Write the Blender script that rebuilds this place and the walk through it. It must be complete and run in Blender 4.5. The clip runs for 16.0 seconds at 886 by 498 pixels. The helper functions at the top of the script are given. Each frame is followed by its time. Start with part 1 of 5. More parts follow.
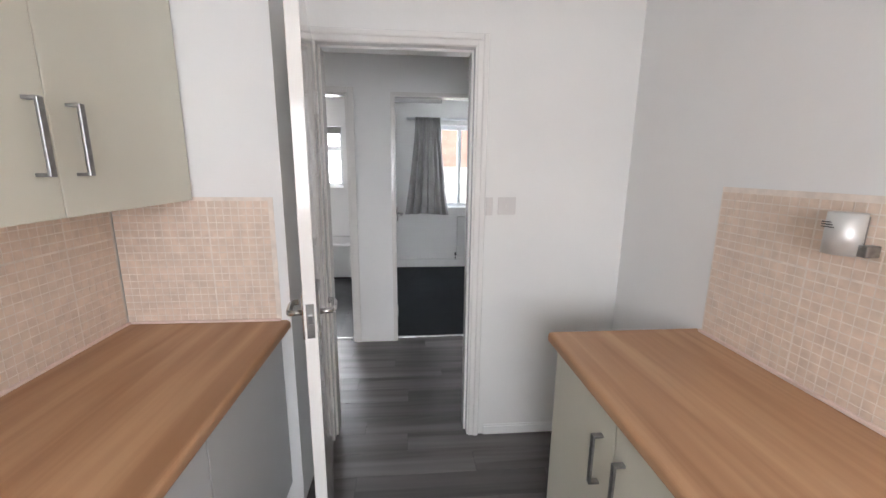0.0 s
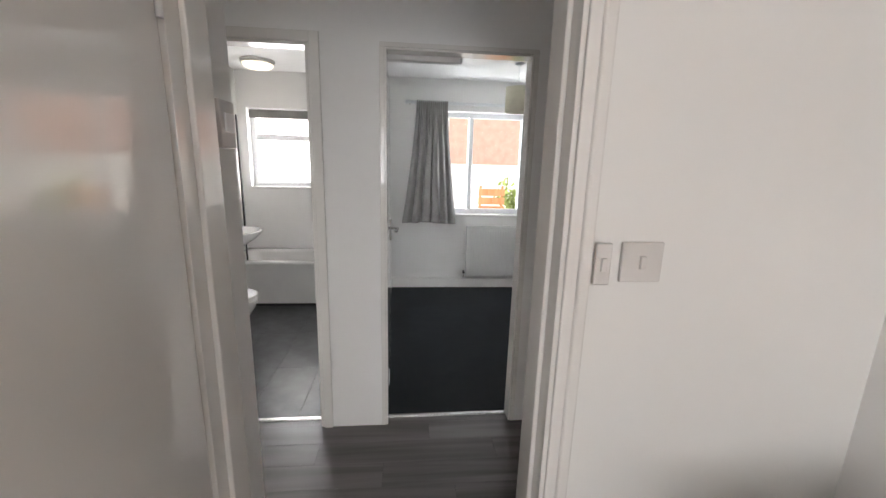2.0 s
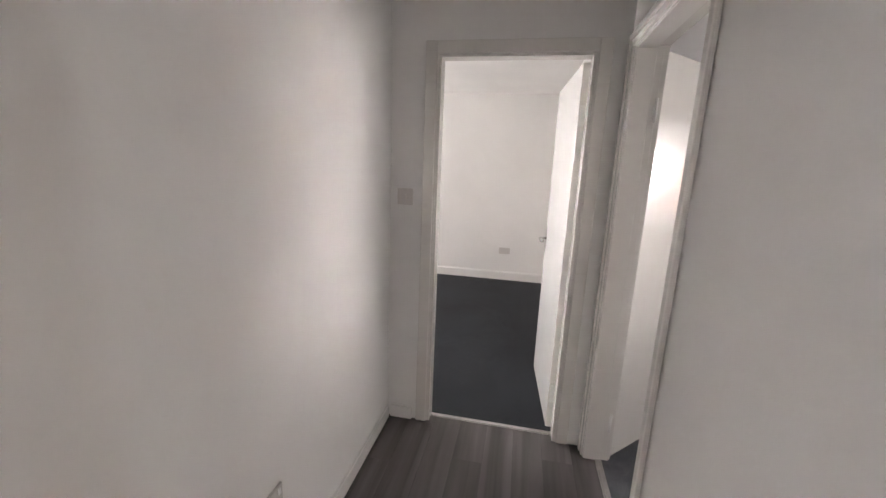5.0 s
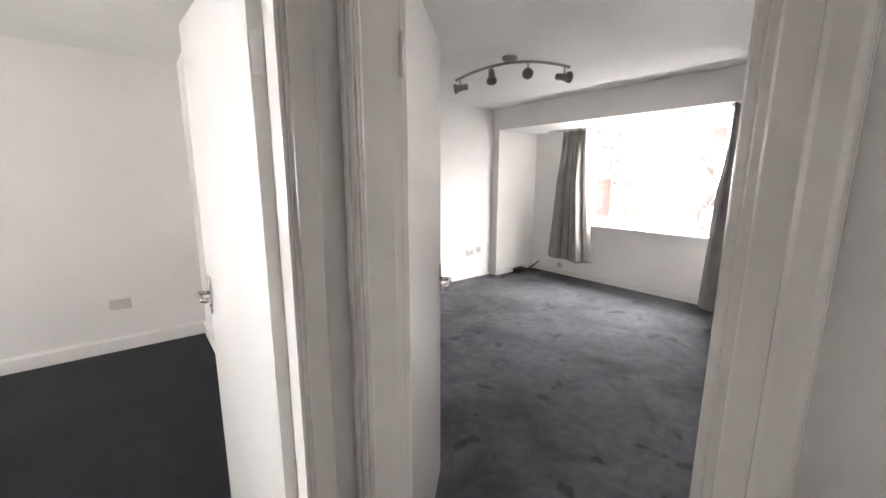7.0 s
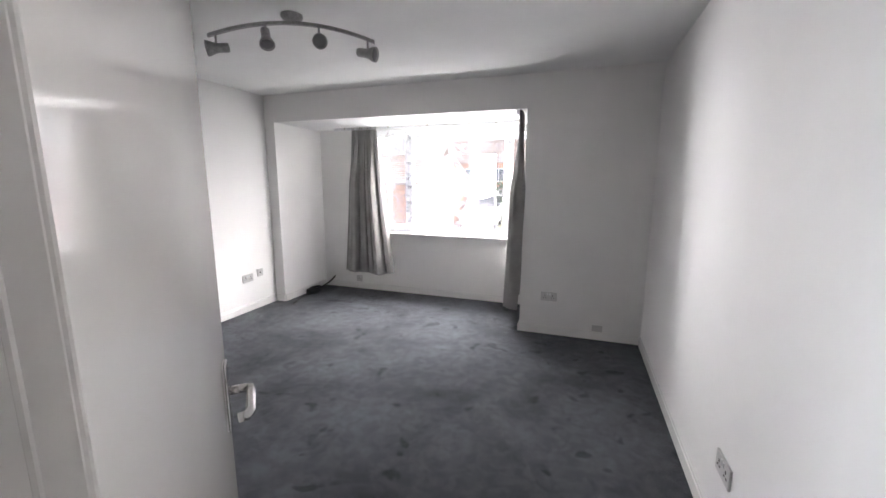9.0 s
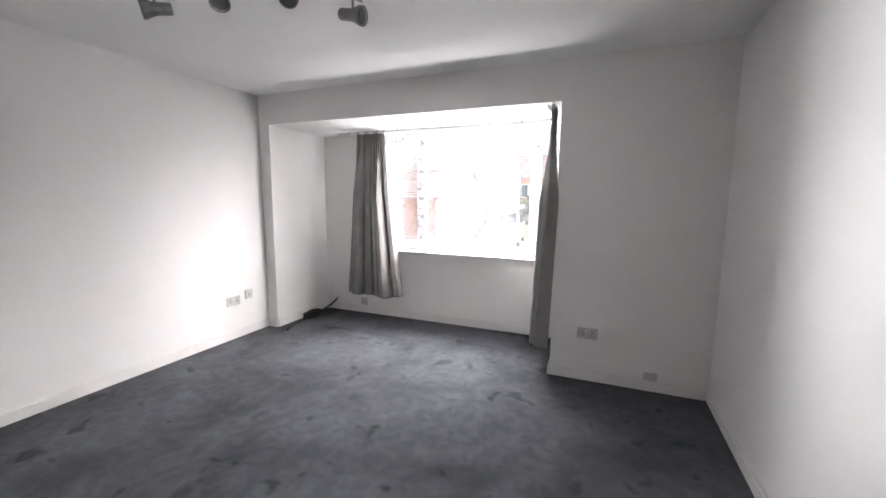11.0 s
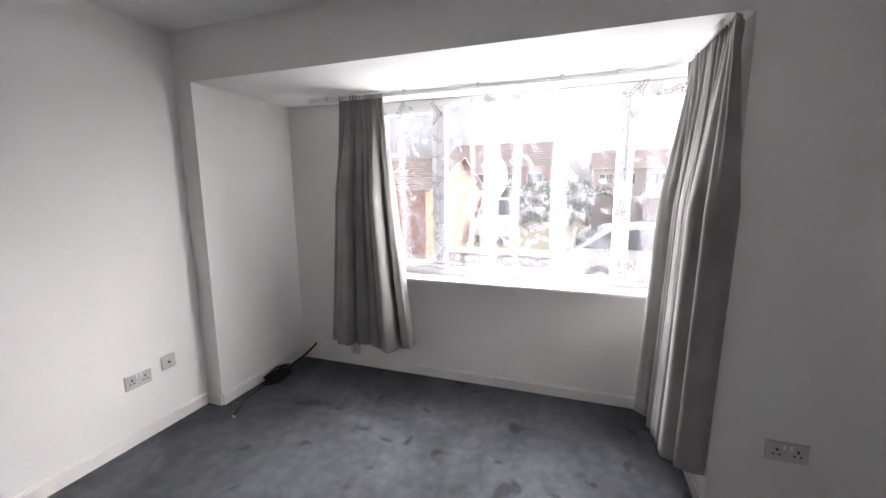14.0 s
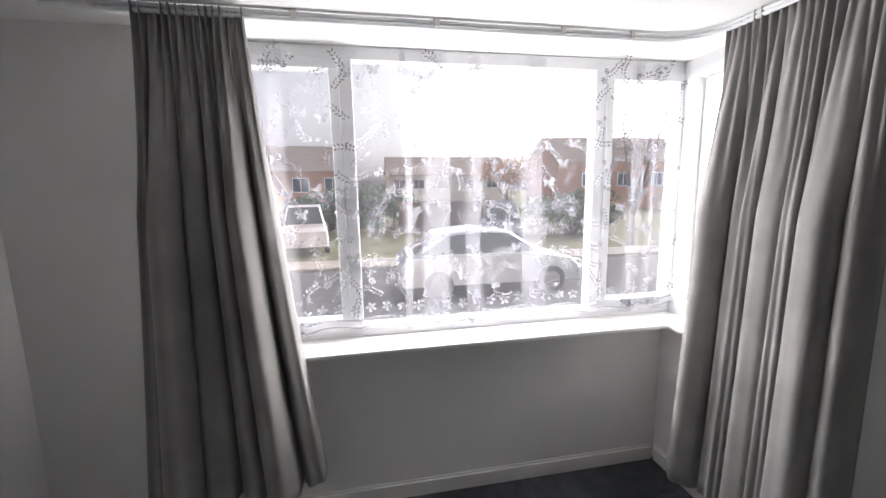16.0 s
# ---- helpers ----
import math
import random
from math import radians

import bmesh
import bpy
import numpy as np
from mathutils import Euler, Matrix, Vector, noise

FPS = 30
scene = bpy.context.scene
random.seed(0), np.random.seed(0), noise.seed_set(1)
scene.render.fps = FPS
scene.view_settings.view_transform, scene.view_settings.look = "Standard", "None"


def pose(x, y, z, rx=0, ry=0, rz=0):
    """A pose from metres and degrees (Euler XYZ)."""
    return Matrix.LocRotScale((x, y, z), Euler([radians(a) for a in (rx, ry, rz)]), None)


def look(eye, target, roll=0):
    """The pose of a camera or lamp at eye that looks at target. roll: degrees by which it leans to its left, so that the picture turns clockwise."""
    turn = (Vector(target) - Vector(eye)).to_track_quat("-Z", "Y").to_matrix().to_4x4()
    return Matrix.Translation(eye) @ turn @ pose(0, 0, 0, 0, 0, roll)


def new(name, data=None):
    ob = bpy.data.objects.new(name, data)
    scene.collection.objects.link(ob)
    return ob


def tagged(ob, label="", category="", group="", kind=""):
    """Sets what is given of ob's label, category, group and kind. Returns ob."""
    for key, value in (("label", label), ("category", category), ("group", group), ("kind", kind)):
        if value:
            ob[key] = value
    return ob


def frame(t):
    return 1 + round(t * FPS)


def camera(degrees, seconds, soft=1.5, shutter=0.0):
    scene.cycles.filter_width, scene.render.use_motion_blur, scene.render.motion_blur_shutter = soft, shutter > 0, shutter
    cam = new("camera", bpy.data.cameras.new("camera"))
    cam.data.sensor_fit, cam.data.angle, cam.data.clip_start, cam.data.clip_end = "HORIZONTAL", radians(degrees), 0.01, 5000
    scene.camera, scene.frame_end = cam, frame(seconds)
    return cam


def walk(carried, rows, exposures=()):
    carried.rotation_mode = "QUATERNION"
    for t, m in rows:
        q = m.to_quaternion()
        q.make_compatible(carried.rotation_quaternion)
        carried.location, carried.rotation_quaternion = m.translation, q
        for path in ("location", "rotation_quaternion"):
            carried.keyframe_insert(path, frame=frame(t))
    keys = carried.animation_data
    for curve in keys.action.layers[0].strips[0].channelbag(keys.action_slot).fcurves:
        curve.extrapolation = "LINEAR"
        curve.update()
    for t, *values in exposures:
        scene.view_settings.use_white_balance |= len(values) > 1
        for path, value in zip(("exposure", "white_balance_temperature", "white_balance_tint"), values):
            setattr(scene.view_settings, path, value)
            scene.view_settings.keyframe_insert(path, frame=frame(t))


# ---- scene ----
cam = camera(97.4, 16.0)

PATH = [
    (0, (-0.013, 0.028, 1.456), (0.155, 1.98, 1.051), 0.6),
    (0.5, (-0.064, 0.336, 1.451), (0.153, 2.284, 1.051), 1.0),
    (1, (-0.073, 0.623, 1.472), (0.153, 2.568, 1.067), 1.3),
    (1.5, (-0.032, 0.918, 1.472), (0.136, 2.87, 1.074), 1.3),
    (2, (-0.022, 1.179, 1.466), (0.162, 3.126, 1.044), 1.5),
    (2.5, (-0.053, 1.467, 1.472), (0.293, 3.39, 1.043), 2.1),
    (3, (-0.056, 1.717, 1.452), (0.517, 3.584, 1.02), 2.6),
    (3.5, (0.015, 1.965, 1.44), (0.92, 3.702, 1.036), 2.9),
    (4, (0.078, 2.175, 1.455), (1.384, 3.635, 1.05), 2.3),
    (4.5, (0.19, 2.348, 1.459), (1.868, 3.369, 1.082), 0.4),
    (4.7, (0.226, 2.450, 1.465), (2.033, 3.205, 1.070), 1.2),
    (6.8, (1.296, 2.54, 1.46), (2.934, 1.453, 1.092), 0.3),
    (7, (1.375, 2.499, 1.452), (2.91, 1.269, 1.088), 0.1),
    (7.5, (1.625, 2.441, 1.431), (2.875, 0.916, 1.096), 0.1),
    (8, (1.766, 2.308, 1.431), (2.762, 0.606, 1.098), -0.2),
    (8.5, (1.917, 2.156, 1.426), (2.681, 0.339, 1.087), -0.2),
    (9, (2.014, 2.033, 1.444), (2.654, 0.169, 1.104), 0.2),
    (11.3, (2.189, 1.268, 1.388), (2.989, -0.547, 1.133), 0.5),
    (11.5, (2.203, 1.18, 1.416), (3.059, -0.608, 1.151), 0.5),
    (12, (2.24, 0.97, 1.426), (3.17, -0.78, 1.156), 0.3),
    (12.5, (2.433, 0.804, 1.441), (3.331, -0.962, 1.162), 0.1),
    (13, (2.651, 0.63, 1.469), (3.476, -1.168, 1.175), -0.2),
    (13.5, (2.877, 0.397, 1.463), (3.623, -1.432, 1.152), -0.4),
    (14, (3.08, 0.161, 1.46), (3.727, -1.706, 1.149), -0.4),
    (14.5, (3.391, -0.037, 1.464), (3.856, -1.956, 1.148), -0.2),
    (15, (3.637, -0.25, 1.468), (3.909, -2.206, 1.153), -0.4),
    (15.5, (3.834, -0.529, 1.5), (3.806, -2.504, 1.181), -0.6),
    (16, (3.973, -0.799, 1.48), (3.61, -2.743, 1.182), -1.0),
]
EXPOSURES = [(0, 2.6, 6150, 13), (0.8, 2.5, 6300, 13), (1.5, 2.45, 6500, 13), (2.2, 2.48, 6500, 13), (2.8, 2.62, 6550, 14), (3.5, 3.15, 6600, 15),
             (4.1, 3.42, 6650, 16), (4.7, 3.6, 6800, 18), (6.8, 3.7, 6700, 15), (8.0, 3.52, 6400, 16), (9.0, 3.32, 6300, 15),
             (11.5, 3.4, 6350, 16), (12.5, 3.25, 6350, 17), (13.5, 2.95, 6350, 16), (14.5, 2.5, 6300, 16), (16.0, 2.05, 6300, 14)]
walk(cam, [(t, look(eye, target, roll)) for t, eye, target, roll in PATH], EXPOSURES)

# ---- exposure and light ----
world = bpy.data.worlds.new("sky")
scene.world = world
world.use_nodes = True
wn = world.node_tree
sky = wn.nodes.new("ShaderNodeTexSky")
sky.sky_type, sky.sun_disc = "NISHITA", False
sky.sun_elevation, sky.sun_rotation = radians(26), radians(238)
sky.air_density, sky.dust_density, sky.ozone_density = 0.8, 7.0, 0.5
pale = wn.nodes.new("ShaderNodeHueSaturation")
pale.inputs["Saturation"].default_value = 0.18
wn.links.new(sky.outputs[0], pale.inputs["Color"])
wn.links.new(pale.outputs[0], wn.nodes["Background"].inputs[0])
wn.nodes["Background"].inputs[1].default_value = 0.055

sun_data = bpy.data.lights.new("sun", "SUN")
sun_data.energy, sun_data.angle, sun_data.color = 0.5, radians(75), (1.0, 0.95, 0.88)
sun = new("sun", sun_data)
sun.matrix_world = look((0, 0, 30), (7.62, 4.76, 25.62))


# area lamp that stands in for daylight
def fill_light(name, at, towards, w, h, power, color=(1.0, 0.98, 0.96), spread=180):
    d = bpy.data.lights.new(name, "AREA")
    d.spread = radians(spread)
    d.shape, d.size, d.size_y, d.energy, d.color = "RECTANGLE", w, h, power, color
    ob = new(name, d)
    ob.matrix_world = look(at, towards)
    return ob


# unseen lamps added outside the bay for daylight: both sides, high, off pale drive
fill_light("fill_bay_east", (8.3, -7.2, 1.9), (3.0, -1.9, 1.35), 2.4, 3.2, 85)
fill_light("fill_bay_west", (-4.2, -5.7, 1.9), (4.0, -1.9, 1.35), 2.6, 3.2, 10, spread=120)
fill_light("fill_bay_high", (3.45, -4.3, 3.55), (3.60, -1.6, 0.75), 3.6, 1.8, 75)
# narrow beam added to throw the light stripe onto the hall wall
fill_light("beam_hall_stripe", (4.55, -9.0, 1.45), (1.85, 2.0, 1.15), 0.6, 1.5, 0.38, spread=8)
fill_light("fill_bay_low", (3.45, -3.35, -0.20), (3.55, -1.3, 2.3), 2.2, 0.7, 15)
# added lamps outside the west bedroom window, out of view, filling in its daylight
fill_light("fill_bedroom_west", (-2.6, 9.4, 1.9), (1.9, 5.0, 1.3), 2.2, 3.0, 140, (0.92, 0.97, 1.0))
fill_light("fill_bedroom_mid", (6.2, 9.4, 1.9), (0.3, 4.9, 1.2), 2.4, 3.0, 30, (0.92, 0.97, 1.0), spread=70)
fill_light("fill_bedroom_low", (1.16, 6.5, -0.15), (1.16, 4.6, 2.3), 1.6, 0.6, 9, (0.92, 0.97, 1.0))
# area lamps at the windows stand in for skylight; east bedroom window is unseen
fill_light("daylight_kitchen", (0.0, -1.72, 1.52), (0.0, 1, 0.55), 1.3, 0.95, 6.6, (0.95, 0.98, 1.0))
fill_light("fill_bedroom_east", (4.6, 5.80, 1.47), (4.6, 3, 1.2), 1.2, 1.05, 3.2, (1.0, 0.97, 0.94))
fill_light("daylight_bathroom", (-1.35, 6.05, 1.6), (-1.35, 4, 1.3), 0.8, 0.8, 3.2)


# ---- materials ----
def mat(name, color, rough=0.5, metal=0.0, vary=0.06, scale=6.0, bump=0.05, bump_scale=120.0, coat=0.0, spec=0.5, random=0.0):
    m = bpy.data.materials.new(name)
    m.use_nodes = True
    nt = m.node_tree
    b = nt.nodes["Principled BSDF"]
    b.inputs["Roughness"].default_value = rough
    b.inputs["Metallic"].default_value = metal
    b.inputs["Coat Weight"].default_value = coat
    b.inputs["Coat Roughness"].default_value = 0.12
    b.inputs["Specular IOR Level"].default_value = spec
    tc = nt.nodes.new("ShaderNodeTexCoord")
    n1 = nt.nodes.new("ShaderNodeTexNoise")
    n1.inputs["Scale"].default_value, n1.inputs["Detail"].default_value = scale, 6
    nt.links.new(tc.outputs["Object"], n1.inputs["Vector"])
    ramp = nt.nodes.new("ShaderNodeValToRGB")
    lo = [max(0, c * (1 - 2 * vary)) for c in color]
    hi = [min(1, c * (1 + 2 * vary)) for c in color]
    ramp.color_ramp.elements[0].position, ramp.color_ramp.elements[0].color = 0.3, (*lo, 1)
    ramp.color_ramp.elements[1].position, ramp.color_ramp.elements[1].color = 0.7, (*hi, 1)
    nt.links.new(n1.outputs["Fac"], ramp.inputs["Fac"])
    out = ramp.outputs["Color"]
    if random:
        oi = nt.nodes.new("ShaderNodeObjectInfo")
        hsv = nt.nodes.new("ShaderNodeHueSaturation")
        mr = nt.nodes.new("ShaderNodeMapRange")
        mr.inputs["To Min"].default_value, mr.inputs["To Max"].default_value = 1 - random, 1 + random
        nt.links.new(oi.outputs["Random"], mr.inputs["Value"])
        nt.links.new(mr.outputs[0], hsv.inputs["Value"])
        nt.links.new(out, hsv.inputs["Color"])
        out = hsv.outputs["Color"]
    nt.links.new(out, b.inputs["Base Color"])
    if bump:
        n2 = nt.nodes.new("ShaderNodeTexNoise")
        n2.inputs["Scale"].default_value, n2.inputs["Detail"].default_value = bump_scale, 4
        nt.links.new(tc.outputs["Object"], n2.inputs["Vector"])
        bp = nt.nodes.new("ShaderNodeBump")
        bp.inputs["Strength"].default_value, bp.inputs["Distance"].default_value = bump, 0.004
        nt.links.new(n2.outputs["Fac"], bp.inputs["Height"])
        nt.links.new(bp.outputs[0], b.inputs["Normal"])
    return m


def wood_mat(name, dark, light, rough, stretch, axis=1, random=0.12, bump=0.15, plank=0.0):
    """Streaked grain that runs along one axis."""
    m = bpy.data.materials.new(name)
    m.use_nodes = True
    nt = m.node_tree
    b = nt.nodes["Principled BSDF"]
    b.inputs["Roughness"].default_value = rough
    tc, mp = nt.nodes.new("ShaderNodeTexCoord"), nt.nodes.new("ShaderNodeMapping")
    sc = [stretch, stretch, stretch]
    sc[axis] = stretch * 0.06
    mp.inputs["Scale"].default_value = sc
    nt.links.new(tc.outputs["Object"], mp.inputs["Vector"])
    oi = nt.nodes.new("ShaderNodeObjectInfo")
    mul = nt.nodes.new("ShaderNodeMath")
    mul.operation = "MULTIPLY"
    mul.inputs[1].default_value = 37.0
    nt.links.new(oi.outputs["Random"], mul.inputs[0])
    n1 = nt.nodes.new("ShaderNodeTexNoise")
    n1.noise_dimensions = "4D"
    n1.inputs["Scale"].default_value, n1.inputs["Detail"].default_value, n1.inputs["Distortion"].default_value = 1.0, 8, 0.6
    nt.links.new(mp.outputs[0], n1.inputs["Vector"])
    nt.links.new(mul.outputs[0], n1.inputs["W"])
    ramp = nt.nodes.new("ShaderNodeValToRGB")
    ramp.color_ramp.elements[0].position, ramp.color_ramp.elements[0].color = 0.32, (*dark, 1)
    ramp.color_ramp.elements[1].position, ramp.color_ramp.elements[1].color = 0.68, (*light, 1)
    nt.links.new(n1.outputs["Fac"], ramp.inputs["Fac"])
    hsv, mr = nt.nodes.new("ShaderNodeHueSaturation"), nt.nodes.new("ShaderNodeMapRange")
    mr.inputs["To Min"].default_value, mr.inputs["To Max"].default_value = 1 - random, 1 + random
    nt.links.new(oi.outputs["Random"], mr.inputs["Value"])
    nt.links.new(mr.outputs[0], hsv.inputs["Value"])
    nt.links.new(ramp.outputs["Color"], hsv.inputs["Color"])
    nt.links.new(hsv.outputs["Color"], b.inputs["Base Color"])
    bp = nt.nodes.new("ShaderNodeBump")
    bp.inputs["Strength"].default_value, bp.inputs["Distance"].default_value = bump, 0.002
    nt.links.new(n1.outputs["Fac"], bp.inputs["Height"])
    nt.links.new(bp.outputs[0], b.inputs["Normal"])
    return m


def carpet_mat(name, base, stain, amount):
    """Short cut pile with trodden patches and spots."""
    m = bpy.data.materials.new(name)
    m.use_nodes = True
    nt = m.node_tree
    b = nt.nodes["Principled BSDF"]
    b.inputs["Roughness"].default_value = 0.95
    b.inputs["Specular IOR Level"].default_value = 0.1
    b.inputs["Sheen Weight"].default_value = 0.06
    b.inputs["Sheen Roughness"].default_value = 0.6
    tc = nt.nodes.new("ShaderNodeTexCoord")

    def noise_at(s, detail, dist=0.0):
        n = nt.nodes.new("ShaderNodeTexNoise")
        n.inputs["Scale"].default_value, n.inputs["Detail"].default_value, n.inputs["Distortion"].default_value = s, detail, dist
        nt.links.new(tc.outputs["Object"], n.inputs["Vector"])
        return n

    def ramp_of(node, a, ca, c, cc):
        r = nt.nodes.new("ShaderNodeValToRGB")
        r.color_ramp.elements[0].position, r.color_ramp.elements[0].color = a, ca
        r.color_ramp.elements[1].position, r.color_ramp.elements[1].color = c, cc
        nt.links.new(node.outputs["Fac"], r.inputs["Fac"])
        return r

    def mix(kind, fac, a, c):
        x = nt.nodes.new("ShaderNodeMix")
        x.data_type, x.blend_type = "RGBA", kind
        x.inputs["Factor"].default_value = fac
        nt.links.new(a, x.inputs["A"])
        nt.links.new(c, x.inputs["B"])
        return x.outputs["Result"]

    pile = ramp_of(noise_at(260, 3), 0.3, (*[c * 0.55 for c in base], 1), 0.7, (*[c * 1.45 for c in base], 1))
    wear = ramp_of(noise_at(1.7, 5, 0.8), 0.35, (0.62, 0.62, 0.62, 1), 0.66, (1.35, 1.36, 1.38, 1))
    lint = ramp_of(noise_at(14, 8, 0.6), 0.40, (0.86, 0.86, 0.86, 1), 0.62, (1.17, 1.17, 1.17, 1))
    spot = ramp_of(noise_at(5.5, 2, 0.3), 0.31, (*stain, 1), 0.36, (1, 1, 1, 1))
    c = mix("MULTIPLY", amount, pile.outputs["Color"], wear.outputs["Color"])
    c = mix("MULTIPLY", amount, c, lint.outputs["Color"])
    c = mix("MULTIPLY", amount, c, spot.outputs["Color"])
    nt.links.new(c, b.inputs["Base Color"])
    bp = nt.nodes.new("ShaderNodeBump")
    bp.inputs["Strength"].default_value, bp.inputs["Distance"].default_value = 0.7, 0.006
    nt.links.new(noise_at(330, 3).outputs["Fac"], bp.inputs["Height"])
    nt.links.new(bp.outputs[0], b.inputs["Normal"])
    return m


def glass_mat(name, rough=0.0, tint=(1, 1, 1)):
    m = bpy.data.materials.new(name)
    m.use_nodes = True
    nt = m.node_tree
    b = nt.nodes["Principled BSDF"]
    b.inputs["Base Color"].default_value = (*tint, 1)
    b.inputs["Roughness"].default_value = rough
    b.inputs["Transmission Weight"].default_value = 1.0
    b.inputs["IOR"].default_value = 1.05 if rough == 0 else 1.3
    return m


def fabric_mat(name, color, weave=900.0, sheen=0.2):
    m = mat(name, color, rough=0.85, vary=0.07, scale=5, bump=0.25, bump_scale=weave, spec=0.2)
    b = m.node_tree.nodes["Principled BSDF"]
    b.inputs["Sheen Weight"].default_value = sheen
    return m


def net_mat(name, cover, color):
    """Fine net: part of the light goes straight through between the threads."""
    m = bpy.data.materials.new(name)
    m.use_nodes = True
    nt = m.node_tree
    nt.nodes.remove(nt.nodes["Principled BSDF"])
    out = nt.nodes["Material Output"]
    tr, df, tl = nt.nodes.new("ShaderNodeBsdfTransparent"), nt.nodes.new("ShaderNodeBsdfDiffuse"), nt.nodes.new("ShaderNodeBsdfTranslucent")
    for n in (df, tl):
        n.inputs["Color"].default_value = (*color, 1)
    m1, m2 = nt.nodes.new("ShaderNodeMixShader"), nt.nodes.new("ShaderNodeMixShader")
    m1.inputs[0].default_value = 0.6
    nt.links.new(df.outputs[0], m1.inputs[1])
    nt.links.new(tl.outputs[0], m1.inputs[2])
    tc, no, mr = nt.nodes.new("ShaderNodeTexCoord"), nt.nodes.new("ShaderNodeTexNoise"), nt.nodes.new("ShaderNodeMapRange")
    no.inputs["Scale"].default_value = 30
    nt.links.new(tc.outputs["Object"], no.inputs["Vector"])
    mr.inputs["To Min"].default_value, mr.inputs["To Max"].default_value = cover * 0.75, cover * 1.25
    nt.links.new(no.outputs["Fac"], mr.inputs["Value"])
    nt.links.new(mr.outputs[0], m2.inputs[0])
    nt.links.new(tr.outputs[0], m2.inputs[1])
    nt.links.new(m1.outputs[0], m2.inputs[2])
    nt.links.new(m2.outputs[0], out.inputs[0])
    return m


def lamp_mat(name, color, strength):
    m = bpy.data.materials.new(name)
    m.use_nodes = True
    b = m.node_tree.nodes["Principled BSDF"]
    b.inputs["Base Color"].default_value = (0.85, 0.83, 0.78, 1)
    b.inputs["Emission Color"].default_value = (*color, 1)
    b.inputs["Emission Strength"].default_value = strength
    return m


M_WALL = mat("matt_white_wall_paint", (0.86, 0.85, 0.835), rough=0.75, vary=0.012, scale=1.6, bump=0.12, bump_scale=70, spec=0.3)
M_KWALL = mat("cream_kitchen_paint", (0.80, 0.785, 0.755), rough=0.62, vary=0.015, scale=1.6, bump=0.12, bump_scale=70, spec=0.35)
M_CEIL = mat("white_ceiling_paint", (0.86, 0.86, 0.85), rough=0.85, vary=0.015, scale=2.2, bump=0.25, bump_scale=38, spec=0.2)
M_GLOSS = mat("white_gloss_paint", (0.80, 0.775, 0.74), rough=0.075, vary=0.012, scale=3, bump=0.03, bump_scale=5, coat=0.25)
M_TRIM = mat("white_satin_trim_paint", (0.88, 0.87, 0.85), rough=0.26, vary=0.02, scale=4, bump=0.08, bump_scale=25)
M_UPVC = mat("white_upvc", (0.82, 0.83, 0.84), rough=0.3, vary=0.01, bump=0)
M_CHROME = mat("satin_chrome", (0.58, 0.57, 0.56), rough=0.24, metal=1.0, vary=0.05, scale=30, bump=0.03)
M_STEEL = mat("brushed_steel", (0.34, 0.335, 0.33), rough=0.30, metal=1.0, vary=0.08, scale=60, bump=0.05)
M_PLANK = wood_mat("dark_wood_vinyl", (0.070, 0.062, 0.060), (0.165, 0.150, 0.145), 0.27, 11, axis=0, random=0.10)
M_JOINT = mat("dark_floor_joint", (0.03, 0.028, 0.027), rough=0.8)
M_WORKTOP = wood_mat("beech_laminate_worktop", (0.36, 0.185, 0.090), (0.54, 0.32, 0.175), 0.42, 16, axis=1, random=0.03, bump=0.05)
M_EDGE = wood_mat("beech_laminate_edge", (0.31, 0.155, 0.07), (0.43, 0.24, 0.12), 0.45, 16, axis=1, random=0.0, bump=0.05)
M_UNIT = mat("cream_unit_door", (0.70, 0.675, 0.57), rough=0.38, vary=0.015, scale=2, bump=0.03)
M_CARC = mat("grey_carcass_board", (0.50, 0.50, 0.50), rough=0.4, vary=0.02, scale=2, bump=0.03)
M_CHIP = mat("beige_mosaic_tile", (0.74, 0.60, 0.49), rough=0.30, vary=0.05, scale=26, bump=0.06, bump_scale=60)
M_GROUT = mat("pale_tile_grout", (0.82, 0.73, 0.65), rough=0.85, vary=0.05, scale=30, bump=0.2)
M_SEAL = mat("pale_pink_sealant", (0.80, 0.63, 0.56), rough=0.4, bump=0)
M_CARPET = carpet_mat("charcoal_carpet", (0.082, 0.086, 0.094), (0.42, 0.42, 0.42), 0.85)
M_CARPET2 = carpet_mat("dark_blue_grey_carpet", (0.016, 0.0185, 0.023), (0.8, 0.8, 0.8), 0.55)
M_SLATE = mat("dark_slate_tile", (0.045, 0.047, 0.051), rough=0.30, vary=0.30, scale=7, bump=0.35, bump_scale=14, random=0.18)
M_CURTAIN = fabric_mat("grey_curtain_fabric", (0.30, 0.292, 0.28))
M_LINING = fabric_mat("pale_curtain_lining", (0.55, 0.53, 0.50))
M_NET = net_mat("white_net", 0.075, (0.56, 0.56, 0.60))
M_LACE = net_mat("white_lace_thread", 0.5, (0.34, 0.34, 0.37))
M_GLASS = glass_mat("window_glass")
M_FROST = net_mat("frosted_pane", 0.75, (0.90, 0.88, 0.86))
M_CERAMIC = mat("white_ceramic", (0.80, 0.79, 0.77), rough=0.08, vary=0.01, bump=0, coat=0.3)
M_ACRYL = mat("white_acrylic", (0.78, 0.77, 0.75), rough=0.16, vary=0.01, bump=0)
M_RAD = mat("white_radiator_enamel", (0.78, 0.78, 0.76), rough=0.25, vary=0.01, bump=0)
M_PLASTIC = mat("off_white_plastic", (0.66, 0.63, 0.60), rough=0.38, vary=0.02, bump=0)
